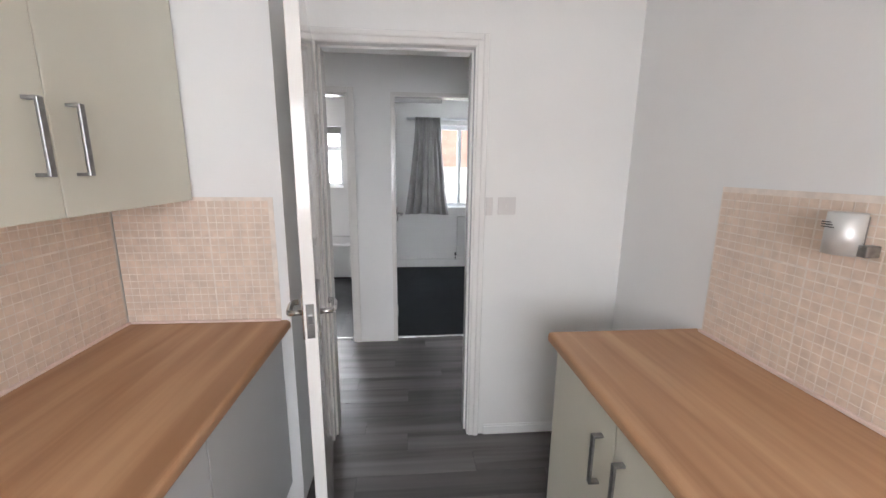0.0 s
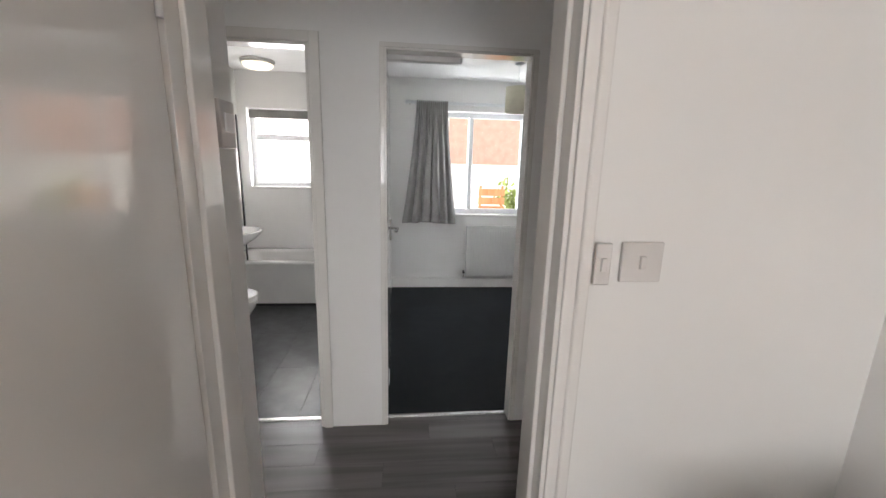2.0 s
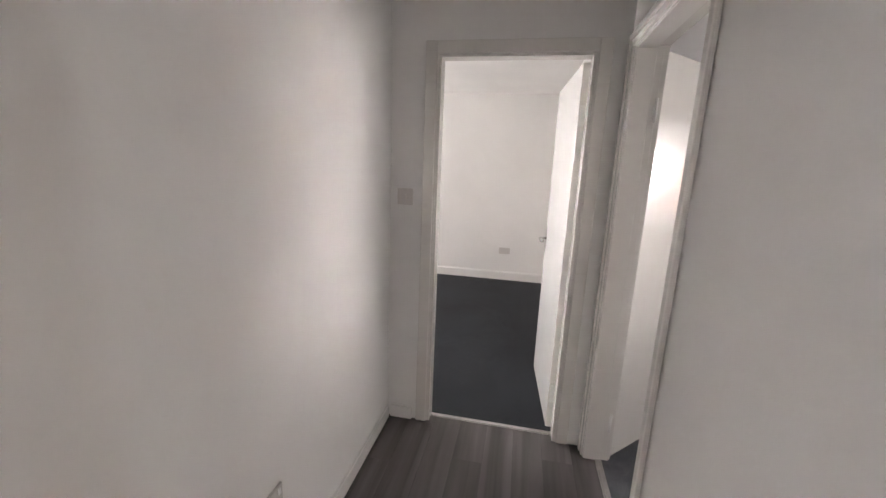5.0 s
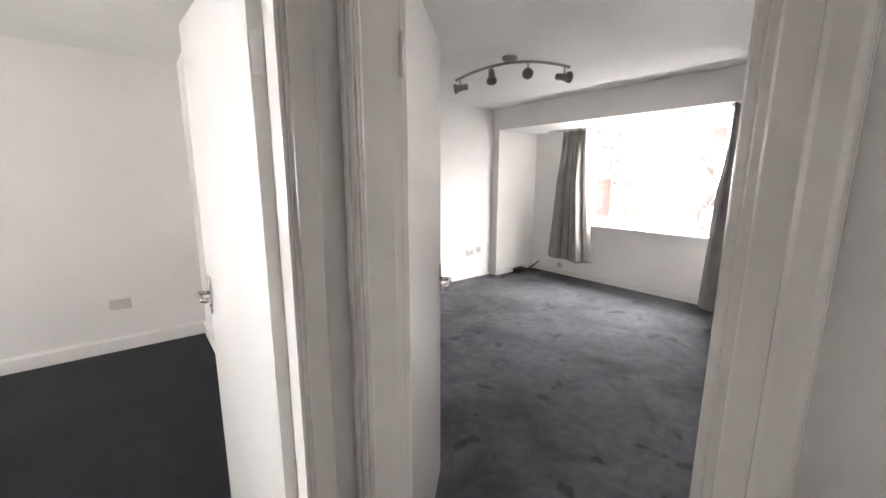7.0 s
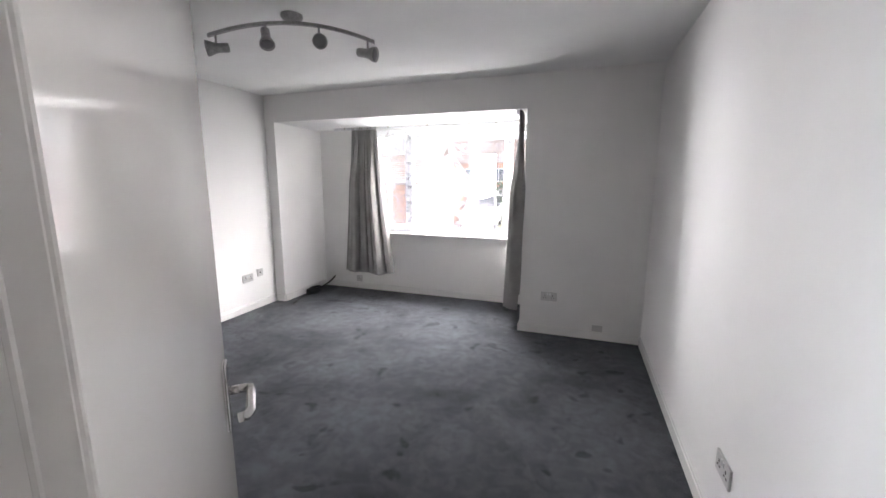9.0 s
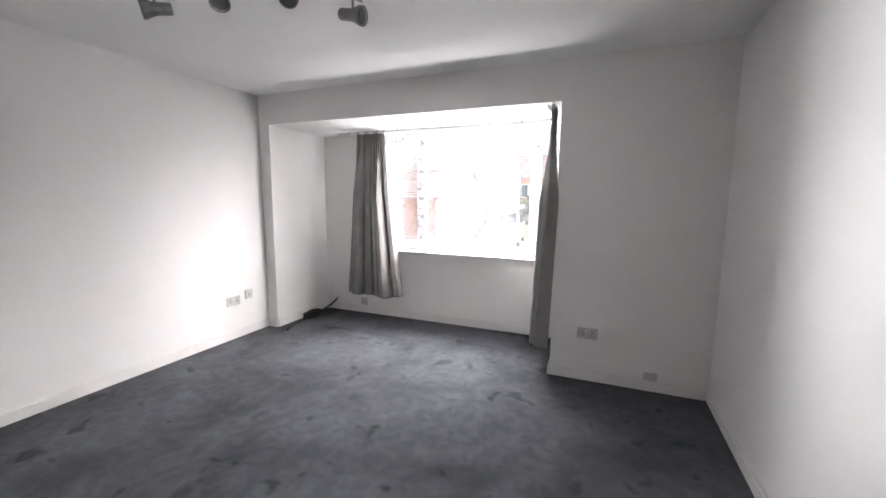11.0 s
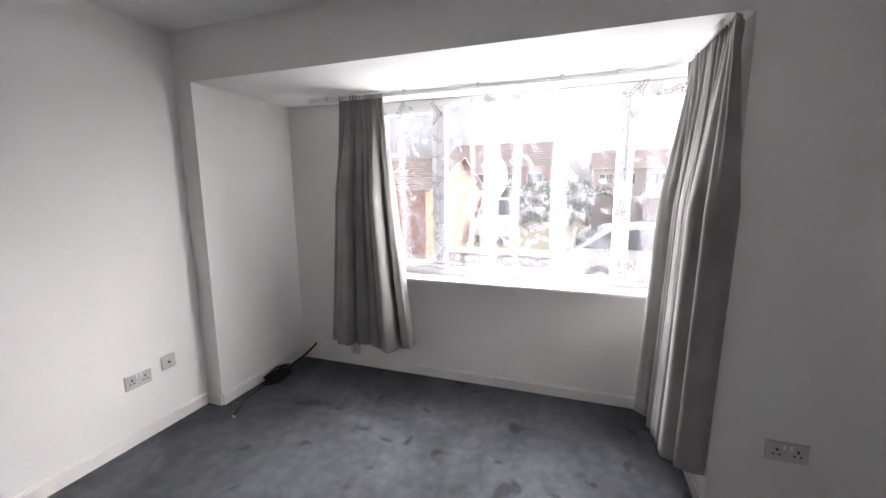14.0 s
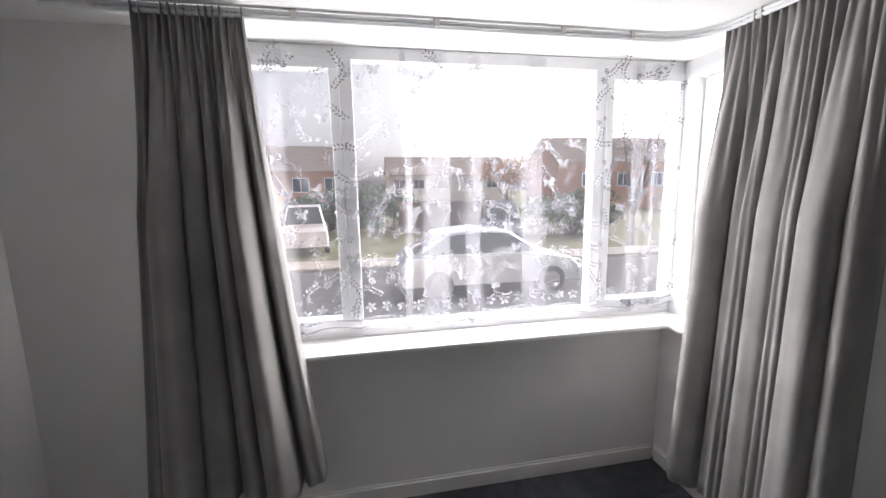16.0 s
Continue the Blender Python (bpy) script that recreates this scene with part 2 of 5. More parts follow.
M_PLATE = mat("grey_white_plastic", (0.58, 0.57, 0.56), rough=0.38, vary=0.02, bump=0)
M_BLACK = mat("black_rubber", (0.012, 0.012, 0.013), rough=0.5, vary=0.1, bump=0.1)
M_CANISTER = mat("pale_metal_canister", (0.70, 0.69, 0.67), rough=0.45, metal=0.6, vary=0.02, bump=0)
M_DARK = mat("dark_slot", (0.03, 0.03, 0.03), rough=0.6, bump=0)
M_SHADE = fabric_mat("cream_lampshade", (0.66, 0.63, 0.50))
M_BULB = lamp_mat("lamp_diffuser", (1.0, 0.86, 0.62), 0.35)
M_LENS = mat("spot_lamp_face", (0.20, 0.20, 0.21), rough=0.08, vary=0.05, bump=0)
M_WTILE = mat("white_wall_tile", (0.80, 0.77, 0.73), rough=0.15, vary=0.02, scale=3, bump=0.03)
M_BRICK = mat("orange_red_brick", (0.42, 0.20, 0.12), rough=0.85, vary=0.22, scale=9, bump=0.3, bump_scale=60)
# brick paled in its base colour to stand in for sun and window glare
M_PINK = mat("glare_paled_brick", (0.50, 0.31, 0.25), rough=0.85, vary=0.06, scale=4, bump=0.3, bump_scale=60)
M_RENDER = mat("pale_rendered_wall", (0.68, 0.66, 0.62), rough=0.85, vary=0.05, bump=0.2)
M_ROOF = mat("brown_concrete_roof_tile", (0.26, 0.20, 0.17), rough=0.85, vary=0.2, scale=5, bump=0.3, random=0.12)
M_TARMAC = mat("grey_tarmac", (0.085, 0.085, 0.085), rough=0.9, vary=0.2, scale=3, bump=0.5, bump_scale=200)
M_PAVE = mat("pale_concrete_paving", (0.36, 0.33, 0.29), rough=0.9, vary=0.12, scale=3, bump=0.4, bump_scale=120)
M_GRASS = mat("rough_grass", (0.14, 0.135, 0.06), rough=0.95, vary=0.3, scale=3, bump=0.6, bump_scale=90)
M_LEAF = mat("dark_green_leaf", (0.055, 0.095, 0.035), rough=0.6, vary=0.35, scale=8, bump=0)
M_LIME = mat("yellow_green_leaf", (0.20, 0.26, 0.06), rough=0.6, vary=0.3, scale=8, bump=0)
M_BARK = mat("grey_brown_bark", (0.16, 0.12, 0.09), rough=0.9, vary=0.25, scale=20, bump=0.6)
M_SILVER = mat("silver_car_paint", (0.50, 0.53, 0.56), rough=0.3, metal=0.4, vary=0.02, bump=0, coat=0.6)
M_WHITECAR = mat("white_car_paint", (0.75, 0.75, 0.75), rough=0.3, vary=0.02, bump=0, coat=0.6)
M_NAVY = mat("dark_blue_car_paint", (0.10, 0.12, 0.16), rough=0.3, vary=0.02, bump=0, coat=0.6)
M_CARGLASS = mat("dark_car_glass", (0.05, 0.06, 0.07), rough=0.05, vary=0.05, bump=0)
M_FENCE = wood_mat("weathered_brown_fence_timber", (0.10, 0.065, 0.045), (0.19, 0.13, 0.09), 0.85, 12, axis=2)
M_AUTUMN = mat("orange_brown_autumn_leaf", (0.32, 0.13, 0.05), rough=0.7, vary=0.3, scale=8, bump=0)
M_TIMBER = wood_mat("orange_fence_timber", (0.30, 0.13, 0.05), (0.48, 0.24, 0.11), 0.8, 14, axis=2)


# ---- building helpers ----
def add_box(bm, x0, x1, y0, y1, z0, z1, bevel=0.0, slot=0):
    vs = [bm.verts.new((x, y, z)) for x in (x0, x1) for y in (y0, y1) for z in (z0, z1)]
    fs = [bm.faces.new([vs[i] for i in q]) for q in ((0, 1, 3, 2), (4, 6, 7, 5), (0, 4, 5, 1), (2, 3, 7, 6), (0, 2, 6, 4), (1, 5, 7, 3))]
    for f in fs:
        f.material_index = slot
    if bevel:
        edges = list({e for f in fs for e in f.edges})
        r = bmesh.ops.bevel(bm, geom=edges, offset=bevel, segments=2, affect="EDGES", profile=0.5)
        for f in r["faces"]:
            f.material_index = slot
    return fs


def add_tube(bm, a, b, r0, r1=None, sides=16, caps=True, slot=0):
    a, b = Vector(a), Vector(b)
    r1 = r0 if r1 is None else r1
    q = (b - a).to_track_quat("Z", "Y")
    rings = []
    for p, r in ((a, r0), (b, r1)):
        rings.append([bm.verts.new(p + q @ Vector((r * math.cos(2 * math.pi * i / sides), r * math.sin(2 * math.pi * i / sides), 0))) for i in range(sides)])
    for i in range(sides):
        f = bm.faces.new((rings[0][i], rings[0][(i + 1) % sides], rings[1][(i + 1) % sides], rings[1][i]))
        f.smooth, f.material_index = True, slot
    if caps:
        bm.faces.new(rings[0][::-1]).material_index = slot
        bm.faces.new(rings[1]).material_index = slot


def add_path(bm, pts, r, sides=10, slot=0):
    """A round rod through a row of points."""
    pts = [Vector(p) for p in pts]
    rings = []
    for i, p in enumerate(pts):
        d = (pts[min(i + 1, len(pts) - 1)] - pts[max(i - 1, 0)]).normalized()
        q = d.to_track_quat("Z", "Y")
        rings.append([bm.verts.new(p + q @ Vector((r * math.cos(2 * math.pi * k / sides), r * math.sin(2 * math.pi * k / sides), 0))) for k in range(sides)])
    for A, B in zip(rings, rings[1:]):
        best = min(range(sides), key=lambda s: (A[0].co - B[s].co).length)
        for k in range(sides):
            f = bm.faces.new((A[k], A[(k + 1) % sides], B[(k + 1 + best) % sides], B[(k + best) % sides]))
            f.smooth, f.material_index = True, slot
    bm.faces.new(rings[0][::-1]).material_index = slot
    bm.faces.new(rings[-1]).material_index = slot


def add_lathe(bm, profile, sides=32, at=(0, 0, 0), sx=1.0, sy=1.0, slot=0, close=True):
    """Turn a (radius, height) profile about z."""
    rings = []
    for r, z in profile:
        rings.append([bm.verts.new((at[0] + sx * r * math.cos(2 * math.pi * i / sides), at[1] + sy * r * math.sin(2 * math.pi * i / sides), at[2] + z)) for i in range(sides)])
    for A, B in zip(rings, rings[1:]):
        for i in range(sides):
            f = bm.faces.new((A[i], A[(i + 1) % sides], B[(i + 1) % sides], B[i]))
            f.smooth, f.material_index = True, slot
    if close:
        bm.faces.new(rings[0][::-1]).material_index = slot
        bm.faces.new(rings[-1]).material_index = slot


def finish(name, bm, mats, parent=None, at=None, smooth=False):
    bmesh.ops.recalc_face_normals(bm, faces=bm.faces[:])
    me = bpy.data.meshes.new(name)
    bm.to_mesh(me)
    bm.free()
    for m in mats if isinstance(mats, (list, tuple)) else [mats]:
        me.materials.append(m)
    ob = new(name, me)
    if smooth:
        for p in me.polygons:
            p.use_smooth = True
    if at is not None:
        ob.matrix_basis = at if isinstance(at, Matrix) else Matrix.Translation(at)
    if parent is not None:
        ob.parent = parent
    return ob


def box_ob(name, x0, x1, y0, y1, z0, z1, m, bevel=0.0, parent=None, at=None):
    bm = bmesh.new()
    add_box(bm, x0, x1, y0, y1, z0, z1, bevel)
    return finish(name, bm, m, parent, at)


def empty(name, at=(0, 0, 0)):
    ob = new(name)
    ob.matrix_basis = at if isinstance(at, Matrix) else Matrix.Translation(at)
    return ob


def wall(name, axis, a, b, t0, t1, z0, z1, holes=(), mats=None, label="", inside=None):
    """A wall along x or y from a to b, between t0 and t1 across, with openings (from, to, bottom, top)."""
    bm = bmesh.new()
    cuts = sorted({a, b, *[h[0] for h in holes], *[h[1] for h in holes]})
    for u0, u1 in zip(cuts, cuts[1:]):
        spans = [(z0, z1)]
        for h in holes:
            if h[0] < (u0 + u1) / 2 < h[1]:
                spans = [s for s in ((z0, h[2]), (h[3], z1)) if s[1] - s[0] > 1e-4]
        for s0, s1 in spans:
            if axis == "x":
                add_box(bm, u0, u1, t0, t1, s0, s1)
            else:
                add_box(bm, t0, t1, u0, u1, s0, s1)
    bmesh.ops.remove_doubles(bm, verts=bm.verts[:], dist=1e-5)
    seen = {}
    for f in bm.faces:
        seen.setdefault(tuple(round(c, 4) for c in f.calc_center_median()), []).append(f)
    bmesh.ops.delete(bm, geom=[f for fs in seen.values() if len(fs) > 1 for f in fs], context="FACES_ONLY")
    mats = mats or [M_WALL]
    ob = finish(name, bm, mats)
    if inside:
        for p in ob.data.polygons:
            p.material_index = inside(p)
    return tagged(ob, label or "smooth plastered wall painted matt white", "wall", kind="structure")


H = 2.395
DOOR_H = 2.0

# ---- walls ----
def kitchen_side(p):
    return 1 if p.center.x < 1.2 and p.center.y < 1.99 and p.normal.y < -0.5 else 0


wall("wall_south", "x", -1.22, 5.62, -1.83, -1.68, 0, H, [(-0.68, 0.68, 1.02, 2.02), (2.49, 5.32, 0, 2.10)])
wall("wall_kitchen_west", "y", -1.68, 1.53, -1.22, -1.09, 0, H, mats=[M_KWALL], label="kitchen wall painted warm white")
wall("wall_cupboard_block", "x", -1.22, -0.485, 1.53, 2.31, 0, H, mats=[M_WALL], label="boxed-in cupboard walls painted white")
wall("wall_kitchen_living", "y", -1.68, 1.935, 1.085, 1.41, 0, H, mats=[M_WALL], label="thick dividing wall painted white")
wall("wall_hall_south", "x", -0.485, 5.62, 1.935, 2.06, 0, H, [(-0.45, 0.315, 0, DOOR_H + 0.015), (1.46, 2.25, 0, DOOR_H + 0.015)], mats=[M_WALL, M_KWALL], inside=kitchen_side)
wall("wall_hall_west", "y", 2.31, 3.17, -1.40, -1.30, 0, H)
wall("wall_hall_east", "y", 2.06, 5.76, 2.31, 2.43, 0, H, [(2.18, 2.95, 0, DOOR_H + 0.015)])
wall("wall_hall_north", "x", -1.40, 2.31, 3.17, 3.30, 0, H, [(-1.225, -0.462, 0, DOOR_H + 0.015), (-0.158, 0.612, 0, DOOR_H + 0.015)])
wall("wall_bathroom_bedroom", "y", 3.30, 5.76, -0.34, -0.235, 0, H)
wall("wall_bathroom_west", "y", 3.30, 5.76, -1.98, -1.85, 0, H)
wall("wall_bathroom_box", "x", -1.85, -1.245, 3.30, 3.90, 0, H, label="boxed-out bathroom wall painted white")
wall("wall_north", "x", -1.98, 5.62, 5.76, 5.98, 0, H, [(-1.76, -0.95, 1.18, 2.02), (0.40, 1.92, 0.88, 2.06), (3.95, 5.25, 0.88, 2.06)])
wall("wall_living_east", "y", -1.68, 1.935, 5.45, 5.62, 0, H)
wall("wall_bedroom_east", "y", 2.06, 5.76, 5.51, 5.62, 0, H)
wall("wall_bay_east", "y", -2.72, -1.83, 5.32, 5.45, 0, 2.10)
wall("wall_bay_south", "x", 2.36, 5.32, -2.72, -2.52, 0, 2.10, [(2.36, 4.60, 0.775, 2.10)])
wall("wall_bay_west", "y", -2.52, -1.83, 2.36, 2.49, 0, 2.10, [(-2.52, -1.83, 0.775, 2.10)])

bm = bmesh.new()
add_box(bm, -1.98, 5.62, -1.83, 5.98, H, H + 0.12)
tagged(finish("ceiling", bm, M_CEIL), "white painted ceiling with a slightly uneven finish", "ceiling", kind="structure")
bm = bmesh.new()
add_box(bm, 2.20, 5.45, -2.85, -1.83, 2.10, 2.22)
tagged(finish("ceiling_bay", bm, M_CEIL), "white painted soffit of the window bay", "ceiling", kind="structure")

# ---- floors ----
tagged(box_ob("floor_living", 1.41, 5.45, -2.52, 1.985, -0.10, 0.0, M_CARPET), "worn charcoal fitted carpet with scuffs and stains", "carpet", kind="structure")
tagged(box_ob("floor_bedroom_west", -0.235, 2.31, 3.245, 5.76, -0.10, 0.0, M_CARPET2), "dark blue-grey fitted bedroom carpet", "carpet", kind="structure")
tagged(box_ob("floor_bedroom_east", 2.37, 5.51, 2.05, 5.76, -0.10, 0.0, M_CARPET2), "dark charcoal fitted bedroom carpet", "carpet", kind="structure")


# ---- trim: skirting, door frames, thresholds ----
def skirting(runs, label="white painted wooden skirting board", height=0.085, depth=0.016):
    """Each run: axis, from, to, wall face, direction into the room."""
    bm = bmesh.new()
    for ax, a, b, face, s in runs:
        lo, hi = sorted((face + s * 0.002, face + s * depth))
        lo2, hi2 = sorted((face + s * 0.002, face + s * depth * 0.55))
        if ax == "x":
            add_box(bm, a, b, lo, hi, 0.0, height - 0.012, 0.002)
            add_box(bm, a, b, lo2, hi2, height - 0.012, height, 0.003)
        else:
            add_box(bm, lo, hi, a, b, 0.0, height - 0.012, 0.002)
            add_box(bm, lo2, hi2, a, b, height - 0.012, height, 0.003)
    return tagged(finish("baseboard", bm, M_TRIM), label, "skirting", kind="structure")


skirting([("x", 1.43, 2.49, -1.68, 1), ("y", -1.66, 1.85, 1.41, 1), ("y", -1.66, 1.90, 5.45, -1), ("x", 2.31, 5.43, 1.935, -1), ("x", 5.32, 5.434, -1.68, 1),
          ("y", -2.50, -1.68, 5.32, -1), ("x", 2.51, 5.30, -2.52, 1), ("y", -2.50, -1.66, 2.49, 1)])
skirting([("x", 0.68, 2.29, 3.17, -1), ("y", 3.02, 3.15, 2.31, -1), ("x", 0.40, 1.38, 2.06, 1), ("y", 2.09, 2.30, -0.485, 1)])
skirting([("x", -0.21, 2.29, 5.76, -1), ("y", 3.32, 5.74, -0.235, 1)], height=0.125, depth=0.03, label="white boxed skirting with a pipe ledge")
skirting([("y", 2.07, 5.74, 5.51, -1), ("x", 2.45, 5.49, 2.06, 1)], height=0.115, depth=0.024)
skirting([("y", 3.32, 3.90, -1.245, 1), ("x", -1.83, -1.245, 3.90, 1)])
skirting([("x", 0.385, 1.07, 1.935, -1)], height=0.06, depth=0.010)


def door_frame(n, ax, a, b, t0, t1, leaf_side, arch=(True, True), trim_w=0.058, bead=0.017):
    """Lining, broad stop up to the leaf's rebate and rounded architraves of a doorway a..b through a wall t0..t1."""
    bm = bmesh.new()

    def bx(u0, u1, v0, v1, z0, z1, bev=0.0015):
        if ax == "x":
            add_box(bm, u0, u1, v0, v1, z0, z1, bev)
        else:
            add_box(bm, v0, v1, u0, u1, z0, z1, bev)

    e, T = 0.003, DOOR_H
    j = 0.022
    bx(a - j + 0.008, a + 0.008, t0 - e, t1 + e, 0, T)
    bx(b - 0.008, b + j - 0.008, t0 - e, t1 + e, 0, T)
    bx(a - j + 0.008, b + j - 0.008, t0 - e, t1 + e, T, T + 0.02)
    s0, s1 = (t0 + 0.042, t1) if leaf_side < 0 else (t0, t1 - 0.042)
    bx(a + 0.008, a + 0.020, s0, s1, 0, T, 0.003)
    bx(b - 0.020, b - 0.008, s0, s1, 0, T, 0.003)
    bx(a + 0.020, b - 0.020, s0, s1, T - 0.012, T, 0.003)
    for side, on in ((-1, arch[0]), (1, arch[1])):
        if not on:
            continue
        f = t0 - e if side < 0 else t1 + e
        for w0, w1, d, bev in ((0.0, 1.0, 0.009, 0.003), (0.46, 0.98, bead, 0.0065)):
            if d <= 0:
                continue
            v0, v1 = sorted((f, f + side * d))
            o0, o1 = 0.002 + trim_w * w0, 0.002 + trim_w * w1
            bx(a - o1, a - o0, v0, v1, 0, T + o1, bev)
            bx(b + o0, b + o1, v0, v1, 0, T + o1, bev)
            bx(a - o0, b + o0, v0, v1, T + o0, T + o1, bev)
    return tagged(finish("door_frame_%d" % n, bm, M_GLOSS), "white gloss-painted door frame with rounded architrave", "door frame", kind="structure")


door_frame(1, "x", -0.435, 0.300, 1.935, 2.06, -1, trim_w=0.054)
door_frame(2, "x", 1.475, 2.235, 1.935, 2.06, -1)
door_frame(3, "y", 2.195, 2.935, 2.31, 2.43, 1, bead=0)
door_frame(4, "x", -1.21, -0.477, 3.17, 3.30, 1, trim_w=0.045, bead=0)
door_frame(5, "x", -0.143, 0.597, 3.17, 3.30, 1, arch=(False, True), trim_w=0.045, bead=0)


def threshold(n, ax, a, b, c, m):
    bm = bmesh.new()
    for w, z0, z1 in ((0.017, 0.0, 0.004), (0.010, 0.004, 0.007)):
        if ax == "x":
            add_box(bm, a, b, c - w, c + w, z0, z1, 0.001)
        else:
            add_box(bm, c - w, c + w, a, b, z0, z1, 0.001)
    tagged(finish("threshold_%d" % n, bm, m), "slim metal threshold strip across the doorway", "threshold", kind="structure")


threshold(1, "x", 1.485, 2.225, 1.985, M_CHROME)
threshold(2, "y", 2.205, 2.925, 2.37, M_CHROME)
threshold(3, "x", -1.20, -0.487, 3.245, M_CHROME)
threshold(4, "x", -0.133, 0.587, 3.245, M_CHROME)


# ---- doors ----
def lever(bm, x, z, face, side, towards):
    """A lever on a long backplate; it points along x by the sign of towards."""
    y0, y1 = sorted((face, face + side * 0.008))
    add_box(bm, x - 0.019, x + 0.019, y0, y1, z - 0.075, z + 0.075, 0.003)
    add_tube(bm, (x, face + side * 0.006, z + 0.01), (x, face + side * 0.046, z + 0.01), 0.009)
    add_path(bm, [(x, face + side * 0.046, z + 0.01), (x + towards * 0.03, face + side * 0.050, z + 0.01), (x + towards * 0.095, face + side * 0.050, z + 0.008),
                  (x + towards * 0.108, face + side * 0.044, z + 0.008), (x + towards * 0.112, face + side * 0.030, z + 0.008)], 0.0095)
    add_tube(bm, (x, face + side * 0.008, z - 0.045), (x, face + side * 0.010, z - 0.045), 0.005, slot=1)


def door(hinge, angle, width, label, swing=1, handle_z=1.0):
    """A flush leaf from its hinge along local +x, thickness to local y by the sign of swing."""
    d = tagged(empty("door", pose(*hinge, 0, 0, angle)), label, "door")
    y0, y1 = sorted((0.0, swing * 0.038))
    box_ob("leaf", 0.0, width, y0, y1, 0.008, 1.985, M_GLOSS, 0.0025, d)
    bm = bmesh.new()
    lever(bm, width - 0.055, handle_z, y0, -1, -1)
    lever(bm, width - 0.055, handle_z, y1, 1, -1)
    tagged(finish("handle", bm, [M_CHROME, M_DARK], d), "satin chrome lever handle on a backplate")
    bm = bmesh.new()
    m = (y0 + y1) / 2
    add_box(bm, width - 0.001, width + 0.0015, m - 0.012, m + 0.012, handle_z - 0.055, handle_z + 0.055, 0.001)
    add_box(bm, width + 0.001, width + 0.008, m - 0.006, m + 0.006, handle_z - 0.005, handle_z + 0.02, 0.001, slot=1)
    finish("latch", bm, [M_CHROME, M_STEEL], d)
    bm = bmesh.new()
    for z in (0.22, 1.74):
        add_tube(bm, (-0.004, swing * -0.004, z - 0.05), (-0.004, swing * -0.004, z + 0.05), 0.006, sides=12)
        add_box(bm, -0.003, -0.0005, y0 + 0.004, y1 - 0.004, z - 0.05, z + 0.05)
    finish("hinge", bm, M_TRIM, d)
    return d


door((-0.430, 1.915, 0), -79.8, 0.76, "white gloss flush door standing open into the kitchen", swing=-1)
door((2.225, 1.950, 0), -46.0, 0.722, "white gloss flush door standing open into the living room", swing=1)
door((2.425, 2.205, 0), 4.0, 0.72, "white flush door standing wide open into the bedroom", swing=1)
door((-0.131, 3.315, 0), 91.0, 0.72, "white flush door standing open beside the bedroom wall", swing=1)


# ---- windows ----
def casement(n, ax, a, b, z0, z1, c, mullions, opening, label, pane=M_GLASS, depth=0.07, transom=None):
    """A white plastic window in a plane: outer frame, mullions, sashes where they open, and panes."""
    w = tagged(empty("window_%d" % n), label, "window", kind="structure")
    bm = bmesh.new()

    def bx(bm, u0, u1, v0, v1, q0, q1, bev=0.004):
        if ax == "x":
            add_box(bm, u0, u1, v0, v1, q0, q1, bev)
        else:
            add_box(bm, v0, v1, u0, u1, q0, q1, bev)

    f = 0.055
    v0, v1 = c - depth / 2, c + depth / 2
    bx(bm, a, b, v0, v1, z0, z0 + f)
    bx(bm, a, b, v0, v1, z1 - f, z1)
    bx(bm, a, a + f, v0, v1, z0 + f, z1 - f)
    bx(bm, b - f, b, v0, v1, z0 + f, z1 - f)
    for u in mullions:
        bx(bm, u - f / 2, u + f / 2, v0, v1, z0 + f, z1 - f)
    finish("frame", bm, M_UPVC, w)
    edges = [a + f, *[k for u in mullions for k in (u - f / 2, u + f / 2)], b - f]
    for i in range(0, len(edges), 2):
        l, r = edges[i], edges[i + 1]
        if opening[i // 2]:
            bm = bmesh.new()
            s = 0.042
            bx(bm, l, r, c - 0.03, c + 0.045, z0 + f, z0 + f + s)
            bx(bm, l, r, c - 0.03, c + 0.045, z1 - f - s, z1 - f)
            bx(bm, l, l + s, c - 0.03, c + 0.045, z0 + f + s, z1 - f - s)
            bx(bm, r - s, r, c - 0.03, c + 0.045, z0 + f + s, z1 - f - s)
            finish("sash", bm, M_UPVC, w)
            l, r, q0, q1 = l + s, r - s, z0 + f + s, z1 - f - s
        else:
            q0, q1 = z0 + f, z1 - f
        if transom:
            bm = bmesh.new()
            bx(bm, l, r, c - 0.03, c + 0.03, transom - 0.03, transom + 0.03)
            finish("transom", bm, M_UPVC, w)
            panes = [(q0, transom - 0.03), (transom + 0.03, q1)]
        else:
            panes = [(q0, q1)]
        for p0, p1 in panes:
            bm = bmesh.new()
            bx(bm, l, r, c - 0.003, c + 0.003, p0, p1, 0)
            g = finish("pane", bm, pane, w)
            g.visible_shadow = False
    return w


casement(1, "x", 2.30, 4.60, 0.795, 2.10, -2.655, [2.83, 4.05], [True, False, True], "white plastic bay window with one wide fixed pane")
casement(2, "y", -2.62, -1.83, 0.795, 2.10, 2.335, [], [True], "white plastic side window of the bay")
casement(3, "x", 0.40, 1.92, 0.90, 2.06, 5.90, [0.715, 1.345], [False, False, False], "white plastic three-light bedroom window")
casement(4, "x", -1.76, -0.95, 1.18, 2.02, 5.90, [], [False], "white bathroom window with frosted panes", pane=M_FROST, transom=1.72)
casement(5, "x", -0.68, 0.68, 1.02, 2.02, -1.77, [-0.18], [True, False], "white plastic kitchen window")
casement(6, "x", 3.95, 5.25, 0.90, 2.06, 5.90, [4.6], [True, False], "white plastic bedroom window")


